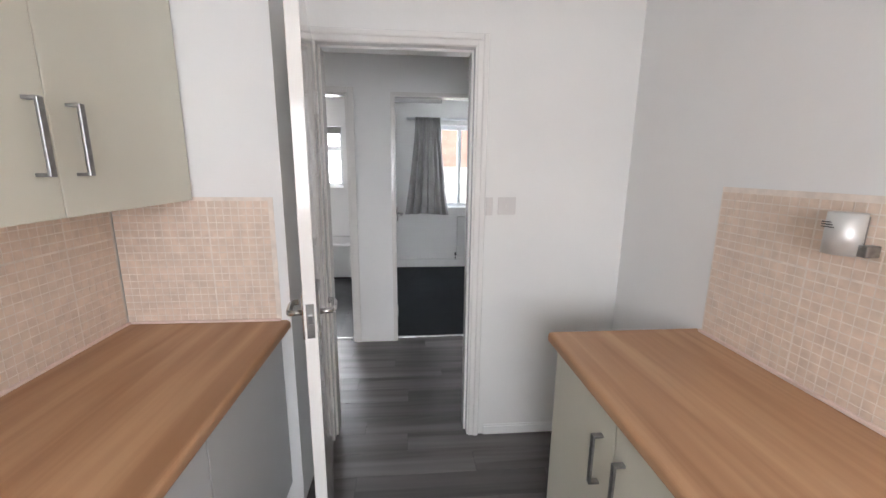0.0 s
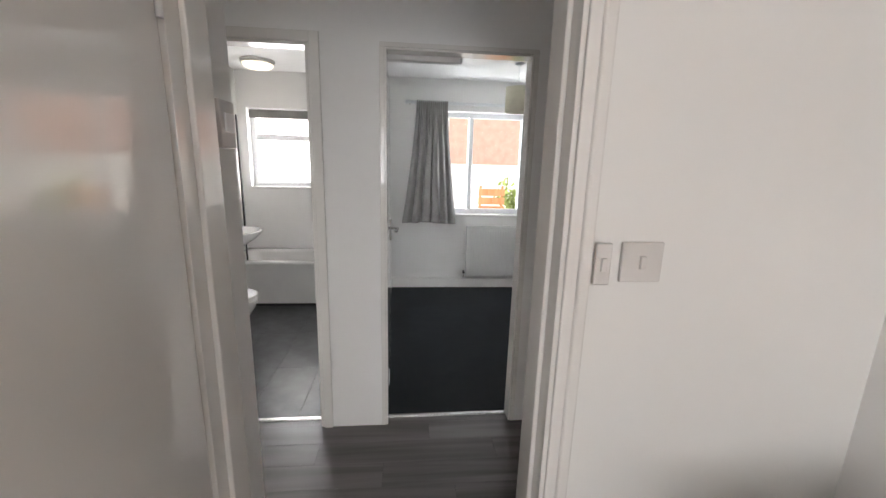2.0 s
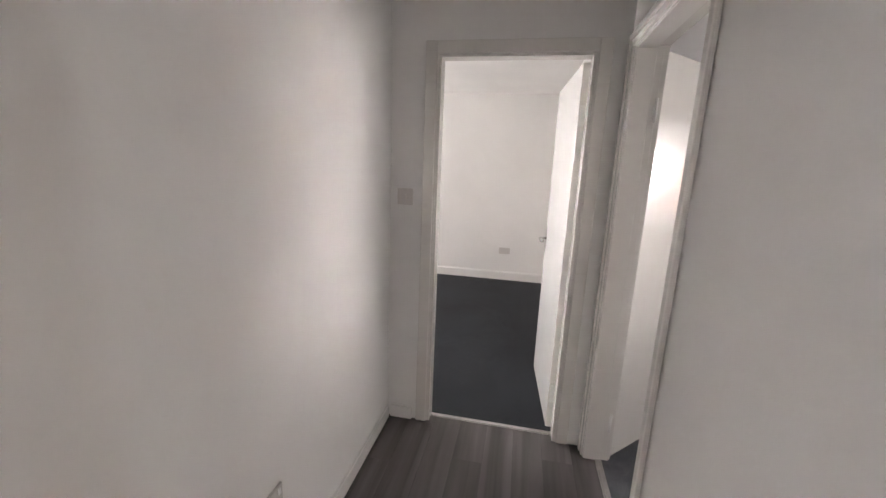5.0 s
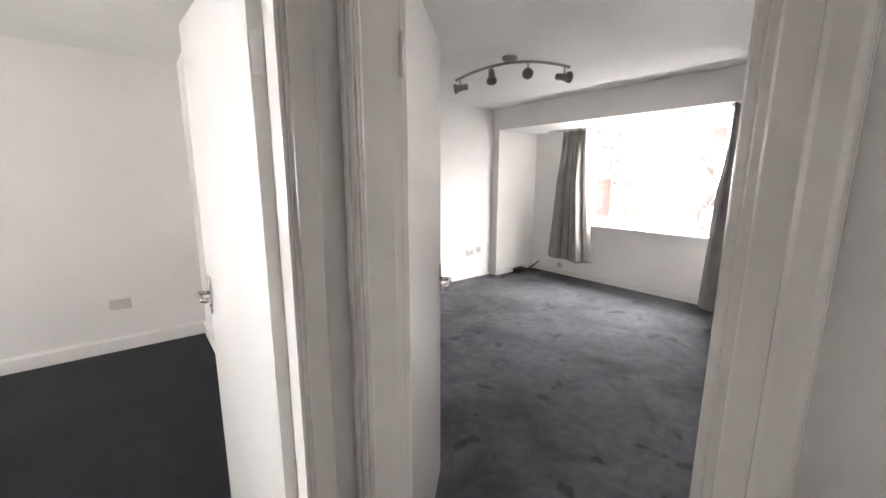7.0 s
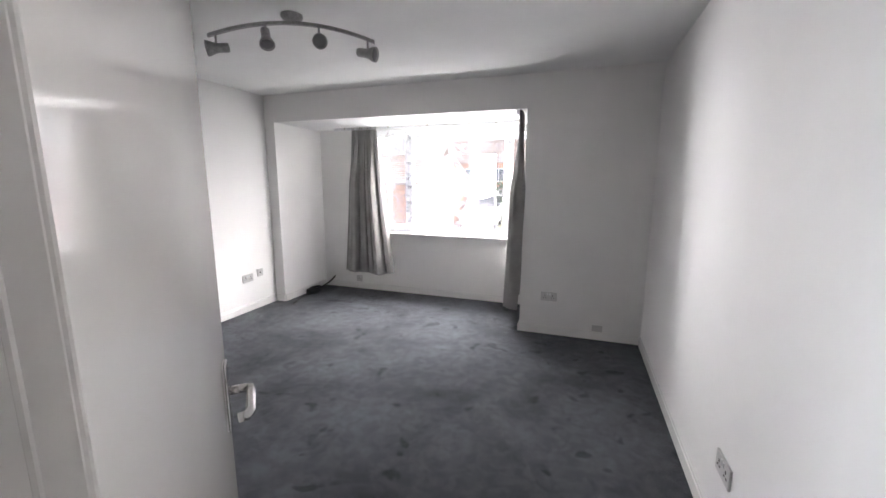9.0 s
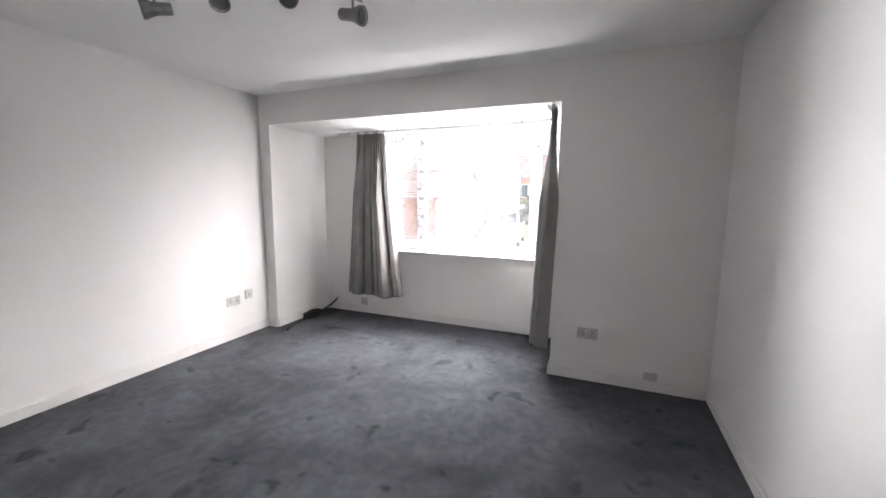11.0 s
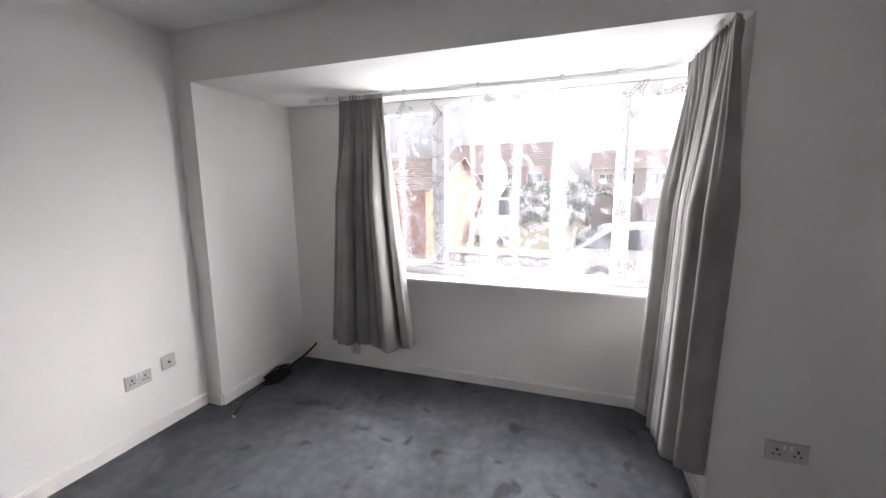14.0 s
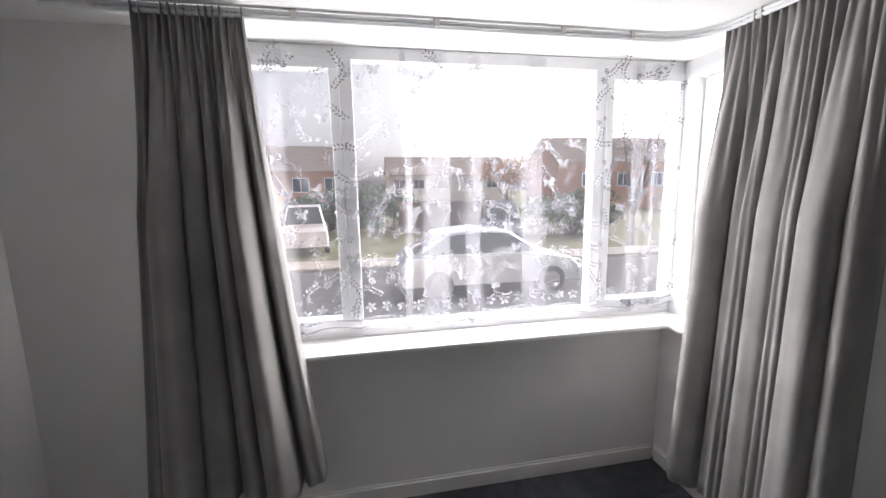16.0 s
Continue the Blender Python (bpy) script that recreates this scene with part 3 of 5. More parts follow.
def sill(n, pieces, label="white gloss window board with a rounded edge"):
    bm = bmesh.new()
    for p in pieces:
        add_box(bm, *p, 0.006)
    tagged(finish("trim_sill_%d" % n, bm, M_TRIM), label, "window sill", kind="structure")


sill(1, [(2.30, 4.66, -2.70, -2.425, 0.775, 0.797)])
sill(4, [(2.30, 2.535, -2.424, -1.835, 0.775, 0.797)])
sill(2, [(0.36, 1.96, 5.72, 5.865, 0.876, 0.900)])
sill(3, [(-1.76, -0.95, 5.74, 5.865, 1.160, 1.182)])


# ---- curtains ----
def curtain_panel(name, top_line, bottom_line, z_top, z_bot, folds, depth, parent, seed, m=M_CURTAIN, hang=1.35):
    """Hanging cloth between a line along the rail and a line at the hem: tight pleats at the heading that run together into a few deep uneven folds."""
    rnd = random.Random(seed)
    bm = bmesh.new()
    nu, nz = folds * 40, 40
    t0, t1 = Vector(top_line[0]), Vector(top_line[1])
    b0, b1 = Vector(bottom_line[0]), Vector(bottom_line[1])
    cuts = [0.0]
    for _ in range(folds):
        cuts.append(cuts[-1] + rnd.uniform(0.55, 1.5))
    cuts = [c / cuts[-1] for c in cuts]
    am = [rnd.uniform(0.65, 1.25) for _ in range(folds)]
    lean = [rnd.uniform(-0.35, 0.35) for _ in range(folds)]
    minor = [rnd.uniform(0.10, 0.32) for _ in range(folds)]
    grid = []
    for j in range(nz + 1):
        k = j / nz
        drop = k ** hang
        a, b = t0.lerp(b0, drop), t1.lerp(b1, drop)
        along = (b - a).normalized()
        out = Vector((-along.y, along.x))
        full = min(1.0, max(0.0, (k - 0.03) / 0.35))
        row = []
        for i in range(nu + 1):
            u = i / nu
            c = max(q for q in range(folds) if cuts[q] <= u + 1e-9)
            w = (u - cuts[c]) / (cuts[c + 1] - cuts[c])
            w2 = min(1.0, max(0.0, w + lean[c] * k * w * (1 - w) * 2))
            big = max(0.0, math.sin(math.pi * w2)) ** 0.42 * 2 - 1
            small = math.sin(2 * math.pi * w * 2.5 + c) * minor[c]
            pleat = math.sin(2 * math.pi * u * folds * 2.6)
            off = depth * (full * (am[c] * (big + 1) - 1) + 0.5 * small * math.sin(math.pi * w) * (0.3 + 0.7 * k)) + (1 - full) * 0.020 * pleat * (0.6 + 0.4 * math.sin(u * 17 + seed))
            side = full * 0.16 * (b - a).length * (cuts[c + 1] - cuts[c]) * math.sin(2 * math.pi * w2) * -1
            p = a.lerp(b, u) + out * off + along * side
            z = z_top + (z_bot - z_top) * k
            z += k * k * (0.014 * math.sin(5.0 * u + seed) + 0.006 * math.sin(math.pi * w)) + (0.012 * pleat if j == 0 else 0)
            row.append(bm.verts.new((p.x, p.y, z)))
        grid.append(row)
    for A, B in zip(grid, grid[1:]):
        for i in range(nu):
            f = bm.faces.new((A[i], A[i + 1], B[i + 1], B[i]))
            f.smooth = True
    ob = finish(name, bm, m, parent)
    s = ob.modifiers.new("cloth", "SOLIDIFY")
    s.thickness = 0.003
    return ob


def curtain(label, **k):
    c = tagged(empty("curtain"), label, "curtain", group=k.pop("group"))
    curtain_panel("cloth", parent=c, **k)
    return c


curtain("grey lined curtain in pencil pleats, drawn aside", group="living room curtains", top_line=[(4.36, -2.31), (4.70, -2.31)], bottom_line=[(4.205, -2.34), (4.85, -2.34)],
        z_top=2.085, z_bot=0.285, folds=6, depth=0.085, seed=3)
curtain("grey lined curtain in pencil pleats, bunched at the corner", group="living room curtains", top_line=[(2.535, -1.675), (2.585, -2.17)], bottom_line=[(2.58, -1.64), (2.635, -2.20)],
        z_top=2.085, z_bot=0.20, folds=7, depth=0.07, seed=8)
curtain("short grey curtain in pencil pleats beside the window", group="bedroom curtains", top_line=[(0.415, 5.665), (0.075, 5.665)], bottom_line=[(0.545, 5.655), (-0.08, 5.655)],
        z_top=2.14, z_bot=0.805, folds=6, depth=0.085, seed=5)
curtain("short grey curtain in pencil pleats beside the window", group="bedroom curtains", top_line=[(2.21, 5.665), (1.83, 5.665)], bottom_line=[(2.27, 5.655), (1.62, 5.655)],
        z_top=2.14, z_bot=0.805, folds=6, depth=0.085, seed=12)


def rail(label, pts, brackets):
    r = tagged(empty("curtain_rail"), label, "curtain rail")
    bm = bmesh.new()
    for dz in (0.0, 0.016):
        add_path(bm, [(x, y, z + dz) for x, y, z in pts], 0.0085, 8)
    finish("track", bm, M_UPVC, r)
    for x, y, z in brackets:
        box_ob("bracket", x - 0.01, x + 0.01, y - 0.012, y + 0.012, z, z + 0.03, M_PLASTIC, 0.003, r)
    return r


corner = [(2.585 + 0.20 * (1 - math.sin(a)), -2.31 + 0.20 * (1 - math.cos(a)), 2.072) for a in [k * math.pi / 16 for k in range(9)]]
rail("white plastic curtain track curving round the bay corner", [(4.95, -2.31, 2.072), (4.0, -2.31, 2.072), (3.2, -2.31, 2.072), *corner, (2.585, -1.9, 2.072), (2.585, -1.72, 2.072)],
     [(x, -2.31, 2.072) for x in (4.8, 4.2, 3.7, 3.2, 2.9)])
rail("white plastic curtain track above the bedroom window", [(-0.05, 5.70, 2.125), (1.1, 5.70, 2.125), (2.26, 5.70, 2.125)], [(x, 5.73, 2.11) for x in (0.0, 0.7, 1.5, 2.2)])


# ---- lace net ----
def net_offset(u, z):
    """Depth of the net's folds: flat stretches with a few gathered columns."""
    d = 0.012 * math.sin(u * 9.0 + 0.6) + 0.006 * math.sin(u * 31.0)
    for c, wd in ((3.86, 0.03), (3.66, 0.05), (3.50, 0.035), (3.20, 0.05), (2.66, 0.04), (2.54, 0.045), (4.30, 0.03)):
        e = (u - c) / wd
        d += 0.030 * math.exp(-e * e) * math.sin(5.2 * e)
    return d


def net_curtain():
    n = tagged(empty("net_curtain"), "white lace net curtain with flowers and butterflies", "net curtain")
    bm = bmesh.new()
    cols, rows = 420, 12
    grid = []
    for i in range(cols + 1):
        u = 2.37 + (4.56 - 2.37) * i / cols
        hem = 0.835 + 0.020 * abs(math.sin(u * 14))
        grid.append([bm.verts.new((u, -2.575 + net_offset(u, 0), hem + (2.075 - hem) * j / rows)) for j in range(rows + 1)])
    for A, B in zip(grid, grid[1:]):
        for j in range(rows):
            bm.faces.new((A[j], B[j], B[j + 1], A[j + 1])).smooth = True
    finish("net", bm, M_NET, n)
    for c, w, lays in ((3.665, 0.055, 3), (3.49, 0.032, 3), (3.20, 0.050, 3), (2.66, 0.034, 2), (2.54, 0.045, 2), (4.33, 0.03, 2), (3.80, 0.014, 3)):
        for k in range(lays):
            bm = bmesh.new()
            y = -2.568 + 0.007 * k
            rows_n = 10
            left, right = [], []
            for j in range(rows_n + 1):
                z = 0.832 + 0.006 * k + (2.07 - 0.84) * j / rows_n
                sway = 0.010 * math.sin(j * 0.7 + c * 5 + k)
                grow = 1.0 + 0.35 * (1 - j / rows_n)
                left.append(bm.verts.new((c - w * grow * (1 - 0.16 * k) + sway, y, z)))
                right.append(bm.verts.new((c + w * grow * (1 - 0.10 * k) + sway, y + 0.004, z)))
            for j in range(rows_n):
                bm.faces.new((left[j], right[j], right[j + 1], left[j + 1])).smooth = True
            finish("gather", bm, M_NET, n)
    for k in range(2):
        bm = bmesh.new()
        low, high = [], []
        for i in range(221):
            u = 2.38 + (4.55 - 2.38) * i / 220
            low.append(bm.verts.new((u, -2.556 + 0.006 * k + net_offset(u, 0), 0.835 + 0.020 * abs(math.sin(u * 14)))))
            high.append(bm.verts.new((u, -2.556 + 0.006 * k + net_offset(u, 0), 0.905 + 0.05 * k)))
        for i in range(220):
            bm.faces.new((low[i], low[i + 1], high[i + 1], high[i])).smooth = True
        finish("hem", bm, M_NET, n)
    rnd = random.Random(21)
    bm = bmesh.new()

    def patch(u, z, w, h, ang, k=8):
        vs = []
        for q in range(k):
            a = 2 * math.pi * q / k
            x, y = w * math.cos(a), h * math.sin(a)
            uu, zz = u + x * math.cos(ang) - y * math.sin(ang), z + x * math.sin(ang) + y * math.cos(ang)
            vs.append(bm.verts.new((uu, -2.571 + net_offset(uu, zz), zz)))
        bm.faces.new(vs)

    def flower(u, z, r):
        a0 = rnd.uniform(0, 6)
        for p in range(5):
            a = a0 + p * 2 * math.pi / 5
            patch(u + r * math.cos(a), z + r * math.sin(a), r * 0.62, r * 0.42, a)
        patch(u, z, r * 0.25, r * 0.25, 0, 6)

    def butterfly(u, z, r):
        t = rnd.uniform(-0.4, 0.4)
        for s in (-1, 1):
            patch(u + s * r * 0.65, z + r * 0.35, r * 0.72, r * 0.42, t + s * 0.7)
            patch(u + s * r * 0.45, z - r * 0.42, r * 0.45, r * 0.32, t - s * 0.7)
        patch(u, z, r * 0.10, r * 0.6, t, 6)

    def spray(u, z):
        a = rnd.uniform(0, 6.28)
        for k in range(7):
            a += rnd.uniform(-0.25, 0.35)
            u += 0.016 * math.cos(a)
            z += 0.016 * math.sin(a)
            patch(u + 0.009 * math.cos(a + 1.3), z + 0.009 * math.sin(a + 1.3), 0.009, 0.0035, a + 0.7, 6)
            patch(u + 0.009 * math.cos(a - 1.3), z + 0.009 * math.sin(a - 1.3), 0.009, 0.0035, a - 0.7, 6)

    for gx in range(20):
        for gz in range(11):
            u = 2.42 + gx * 0.108 + (0.054 if gz % 2 else 0) + rnd.uniform(-0.02, 0.02)
            z = 0.99 + gz * 0.100 + rnd.uniform(-0.02, 0.02)
            if u > 4.53:
                continue
            what = rnd.random()
            if what < 0.13:
                butterfly(u, z, 0.024)
            elif what < 0.55:
                for _ in range(3):
                    flower(u + rnd.uniform(-0.03, 0.03), z + rnd.uniform(-0.03, 0.03), rnd.uniform(0.006, 0.011))
            spray(u, z)
    for k in range(120):
        u = 2.40 + k * 0.018
        z = 0.905 + 0.018 * abs(math.sin(u * 14))
        patch(u, z - 0.02, 0.010, 0.006, 0.3, 6)
        patch(u, z - 0.055, 0.012, 0.004, 0, 6)
        if k % 4 == 0:
            flower(u, z + 0.03, 0.016)
    tagged(finish("lace_pattern", bm, M_LACE, n), "woven lace flowers and leaves", kind="stuff")
    return n


net_curtain()


# ---- sockets and switches ----
def plate(name, label, category, at, turn, w, h, kind, m=M_PLATE):
    """A wall plate in the local xz plane, facing local -y."""
    d = tagged(empty(name, pose(*at, 0, 0, turn)), label, category)
    bm = bmesh.new()
    add_box(bm, -w / 2, w / 2, -0.010, -0.0005, -h / 2, h / 2, 0.003)
    finish("plate", bm, m, d)
    if kind in ("double", "single"):
        for cx in ((-0.036, 0.036) if kind == "double" else (0.0,)):
            box_ob("pin_slot", cx - 0.004, cx + 0.004, -0.0115, -0.009, 0.004, 0.015, M_DARK, 0, d)
            for s in (-1, 1):
                box_ob("pin_slot", cx + s * 0.011 - 0.0045, cx + s * 0.011 + 0.0045, -0.0115, -0.009, -0.014, -0.008, M_DARK, 0, d)
        for cx in ((-0.011, 0.011) if kind == "double" else (0.025,)):
            box_ob("rocker", cx - 0.006, cx + 0.006, -0.014, -0.009, 0.012, 0.034, M_UPVC, 0.002, d)
    elif kind == "switch":
        box_ob("rocker", -0.006, 0.006, -0.016, -0.009, -0.014, 0.014, m, 0.002, d)
    elif kind == "aerial":
        bm = bmesh.new()
        add_tube(bm, (0, -0.016, 0), (0, -0.009, 0), 0.007)
        finish("aerial_port", bm, M_DARK, d)
    return d


plate("socket", "double power socket on the wall above the skirting", "socket", (5.45, -1.255, 0.375), -90, 0.146, 0.086, "double")
plate("aerial_socket", "square aerial socket beside a power socket", "socket", (5.45, -1.435, 0.405), -90, 0.086, 0.086, "aerial")
plate("socket", "double power socket beside the window bay", "socket", (2.222, -1.68, 0.372), 180, 0.146, 0.086, "double")
plate("telephone_socket", "small blank telephone plate above the skirting", "socket", (1.776, -1.68, 0.108), 180, 0.09, 0.06, "blank")
plate("socket", "double power socket low on the white wall", "socket", (1.41, 0.40, 0.345), 90, 0.146, 0.086, "double")
plate("socket", "single power socket low under the curtain", "socket", (4.785, -2.52, 0.135), 180, 0.086, 0.086, "single")
plate("socket", "single power socket above the hall skirting", "socket", (1.222, 3.17, 0.42), 0, 0.086, 0.086, "single")
plate("light_switch", "square plastic light switch beside a doorway", "switch", (2.31, 3.085, 1.306), -90, 0.086, 0.086, "switch", M_PLASTIC)
plate("light_switch", "square plastic light switch on the kitchen wall", "switch", (0.466, 1.935, 1.278), 0, 0.09, 0.086, "switch", M_PLASTIC)
plate("door_chime_switch", "narrow plastic switch beside the door frame", "switch", (0.376, 1.924, 1.276), 0, 0.034, 0.088, "switch", M_PLASTIC)
th = tagged(empty("thermostat", (-0.485, 2.193, 1.547)), "small off-white plastic thermostat on the hall wall", "thermostat")
box_ob("housing", 0.0005, 0.036, -0.042, 0.042, -0.055, 0.055, M_PLASTIC, 0.005, th)
box_ob("dial", 0.035, 0.041, -0.022, 0.022, -0.018, 0.026, M_UPVC, 0.002, th)
dc = tagged(empty("door_closer", (-0.125, 3.245, 1.960)), "slim grey overhead closer fixed under the door head", "door closer")
box_ob("body", 0.0, 0.36, 0.0, 0.045, 0.0, 0.030, M_PLATE, 0.006, dc)
box_ob("end_cap", 0.361, 0.372, 0.004, 0.041, 0.003, 0.028, M_CARC, 0.004, dc)
plate("socket", "double power socket on the bedroom wall", "socket", (5.51, 2.655, 0.40), -90, 0.146, 0.086, "blank", M_PLASTIC)

# ---- living room ----
def spot_bar():
    """Curved ceiling bar with four turned spot heads."""
    s = tagged(empty("spotlight_bar", pose(3.645, 0.0, H, 0, 0, 25)), "satin steel ceiling bar with four spotlights", "ceiling light")
    bm = bmesh.new()
    add_lathe(bm, [(0.0005, -0.001), (0.062, -0.001), (0.062, -0.014), (0.050, -0.030), (0.018, -0.036), (0.0005, -0.036)], at=(0, 0, 0))
    finish("rose", bm, M_STEEL, s)
    bm = bmesh.new()
    pts = [(0.47 * k / 12, 0.055 * math.cos(k / 12 * math.pi / 2) * 0 , -0.045 - 0.085 * (k / 12) ** 2) for k in range(-12, 13)]
    for (x0, y0, z0), (x1, y1, z1) in zip(pts, pts[1:]):
        vs = [bm.verts.new(p) for p in ((x0, -0.010, z0 - 0.009), (x0, 0.010, z0 - 0.009), (x0, 0.010, z0 + 0.009), (x0, -0.010, z0 + 0.009),
                                        (x1, -0.010, z1 - 0.009), (x1, 0.010, z1 - 0.009), (x1, 0.010, z1 + 0.009), (x1, -0.010, z1 + 0.009))]
        for q in ((0, 1, 5, 4), (1, 2, 6, 5), (2, 3, 7, 6), (3, 0, 4, 7)):
            bm.faces.new([vs[i] for i in q])
    add_box(bm, -0.471, -0.468, -0.011, 0.011, -0.14, -0.12)
    add_box(bm, 0.468, 0.471, -0.011, 0.011, -0.14, -0.12)
    add_tube(bm, (0, 0, -0.05), (0, 0, -0.034), 0.012)
    finish("bar", bm, M_STEEL, s)
    for x, yaw, tip in ((-0.43, 66, 78), (-0.15, 15, 68), (0.15, 25, 32), (0.43, -62, 78)):
        z = -0.045 - 0.085 * (x / 0.47) ** 2 - 0.009
        bm = bmesh.new()
        add_tube(bm, (0, 0, 0), (0, 0, -0.055), 0.006)
        head = pose(0, 0, -0.070) @ pose(0, 0, 0, tip, 0, yaw)
        b2 = bmesh.new()
        add_lathe(b2, [(0.0005, 0.066), (0.023, 0.066), (0.026, 0.060), (0.026, 0.010), (0.030, -0.010), (0.041, -0.036), (0.043, -0.052), (0.039, -0.052), (0.036, -0.042), (0.0005, -0.042)], sides=24)
        for f in b2.faces:
            if all(abs(v.co.z + 0.042) < 1e-4 for v in f.verts):
                f.material_index = 1
        b2.transform(head)
        me = bpy.data.meshes.new("tmp")
        b2.to_mesh(me)
        b2.free()
        bm.from_mesh(me)
        bpy.data.meshes.remove(me)
        finish("spot_head", bm, [M_STEEL, M_LENS], s, at=(x, 0, z))
    return s


spot_bar()


def floor_cable():
    bm = bmesh.new()
    rnd = random.Random(4)
    pts = [(5.14, -1.60, 0.006), (5.19, -1.72, 0.006), (5.235, -1.84, 0.007), (5.235, -1.98, 0.010)]
    for k in range(70):
        a = k * 0.42
        e = 0.12 + 0.02 * math.sin(k * 0.9)
        pts.append((5.215 + 0.055 * math.cos(a) + rnd.uniform(-0.012, 0.012), -2.09 + e * math.sin(a), 0.010 + 0.0009 * k + rnd.uniform(0, 0.006)))
    pts += [(5.26, -2.26, 0.02), (5.27, -2.38, 0.02), (5.24, -2.46, 0.05), (5.17, -2.495, 0.13), (5.165, -2.500, 0.145), (5.172, -2.49, 0.13), (5.25, -2.43, 0.045), (5.285, -2.33, 0.012)]
    add_path(bm, pts, 0.0085, 7)
    c = tagged(finish("aerial_cable", bm, M_BLACK), "coiled black aerial cable lying on the carpet", "cable")
    for dx in (0.0, 0.022):
        bm = bmesh.new()
        add_tube(bm, (5.14 - dx, -1.60 + dx * 0.3, 0.007), (5.125 - dx, -1.575 + dx * 0.3, 0.007), 0.006)
        finish("plug", bm, M_CHROME, c)


floor_cable()


# ---- kitchen ----
def worktop(name_label, x0, x1, y0, y1, front):
    """Laminate worktop with a rounded front edge and a sealant line at the back."""
    w = tagged(empty("worktop"), name_label, "worktop")
    bm = bmesh.new()
    add_box(bm, x0, x1, y0, y1, 0.824, 0.864)
    fx = x0 if front < 0 else x1
    edge = [e for e in bm.edges if all(abs(v.co.x - fx) < 1e-5 for v in e.verts) and abs(e.verts[0].co.z - e.verts[1].co.z) < 1e-5]
    bmesh.ops.bevel(bm, geom=edge, offset=0.014, segments=4, affect="EDGES", profile=0.5)
    finish("board", bm, M_WORKTOP, w)
    return w


def bar_handle(x, y, z, face, length, parent):
    """Flat D-shaped bar handle that stands off a door facing +x or -x."""
    s = face
    bm = bmesh.new()
    add_box(bm, *sorted((x + s * 0.024, x + s * 0.032)), y - 0.008, y + 0.008, z - length / 2, z + length / 2, 0.002)
    for e in (-1, 1):
        add_box(bm, *sorted((x, x + s * 0.026)), y - 0.008, y + 0.008, *sorted((z + e * length / 2, z + e * (length / 2 - 0.008))), 0.001)
    return finish("handle", bm, M_STEEL, parent)


def base_unit(y0, y1, xb, xf, label, handle_y, m=M_UNIT):
    """Floor unit: carcass, plinth and door; the door faces from xb towards xf."""
    s = 1 if xf > xb else -1
    u = tagged(empty("base_unit"), label, "kitchen unit", group="kitchen floor units")
    box_ob("carcass", *sorted((xb, xf - s * 0.020)), y0 + 0.001, y1 - 0.001, 0.12, 0.820, M_CARC, 0.001, u)
    box_ob("plinth", *sorted((xb, xf - s * 0.060)), y0, y1, 0.0, 0.118, M_UNIT, 0.001, u)
    d = box_ob("door", *sorted((xf - s * 0.018, xf)), y0 + 0.002, y1 - 0.002, 0.125, 0.812, m, 0.002, u)
    if handle_y:
        bar_handle(xf, handle_y, 0.64, s, 0.16, d)
    return u


worktop("beech-effect laminate worktop beside the open door", -1.088, -0.487, -1.66, 1.522, 1)
worktop("beech-effect laminate worktop with rounded front edge", 0.497, 1.083, -1.66, 1.345, -1)
for y0, y1, hy in ((0.90, 1.33, 0.965), (0.40, 0.90, 0.85), (-0.10, 0.40, -0.05), (-0.60, -0.10, -0.15), (-1.10, -0.60, -1.05), (-1.65, -1.10, -1.15)):
    base_unit(y0, y1, 1.08, 0.53, "cream kitchen floor unit with a steel bar handle", hy)
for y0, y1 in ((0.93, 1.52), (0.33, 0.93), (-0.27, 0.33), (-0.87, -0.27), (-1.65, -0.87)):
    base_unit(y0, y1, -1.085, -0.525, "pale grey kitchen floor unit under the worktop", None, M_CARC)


def wall_unit(y0, y1, label, seams):
    u = tagged(empty("wall_unit"), label, "kitchen unit", group="kitchen wall units")
    box_ob("carcass", -1.088, -0.822, y0, y1, 1.340, 2.10, M_UNIT, 0.001, u)
    for a, b, hy in seams:
        d = box_ob("door", -0.820, -0.800, a + 0.0015, b - 0.0015, 1.335, 2.105, M_UNIT, 0.002, u)
        bar_handle(-0.800, hy, 1.512, 1, 0.165, d)
    return u


wall_unit(0.46, 1.522, "cream double-door kitchen wall unit with steel handles", [(0.46, 0.99, 0.94), (0.99, 1.522, 1.045)])
wall_unit(-0.60, 0.45, "cream double-door kitchen wall unit with steel handles", [(-0.60, -0.07, -0.12), (-0.07, 0.45, -0.02)])

d = tagged(empty("wall_dispenser"), "brushed metal canister fixed on the tiles", "dispenser")
bm = bmesh.new()
add_tube(bm, (1.035, 0.875, 1.262), (1.035, 0.875, 1.362), 0.036, sides=32)
finish("canister", bm, M_CANISTER, d)
bm = bmesh.new()
add_box(bm, 1.066, 1.0735, 0.855, 0.895, 1.27, 1.355, 0.002)
add_box(bm, 1.035, 1.073, 0.820, 0.842, 1.262, 1.29, 0.003)
finish("bracket", bm, M_STEEL, d)
bm = bmesh.new()
for k in range(3):
    add_box(bm, 0.998, 1.0, 0.878 - 0.004 * k, 0.900, 1.338 - 0.006 * k, 1.340 - 0.006 * k)
finish("label_bar", bm, M_DARK, d)


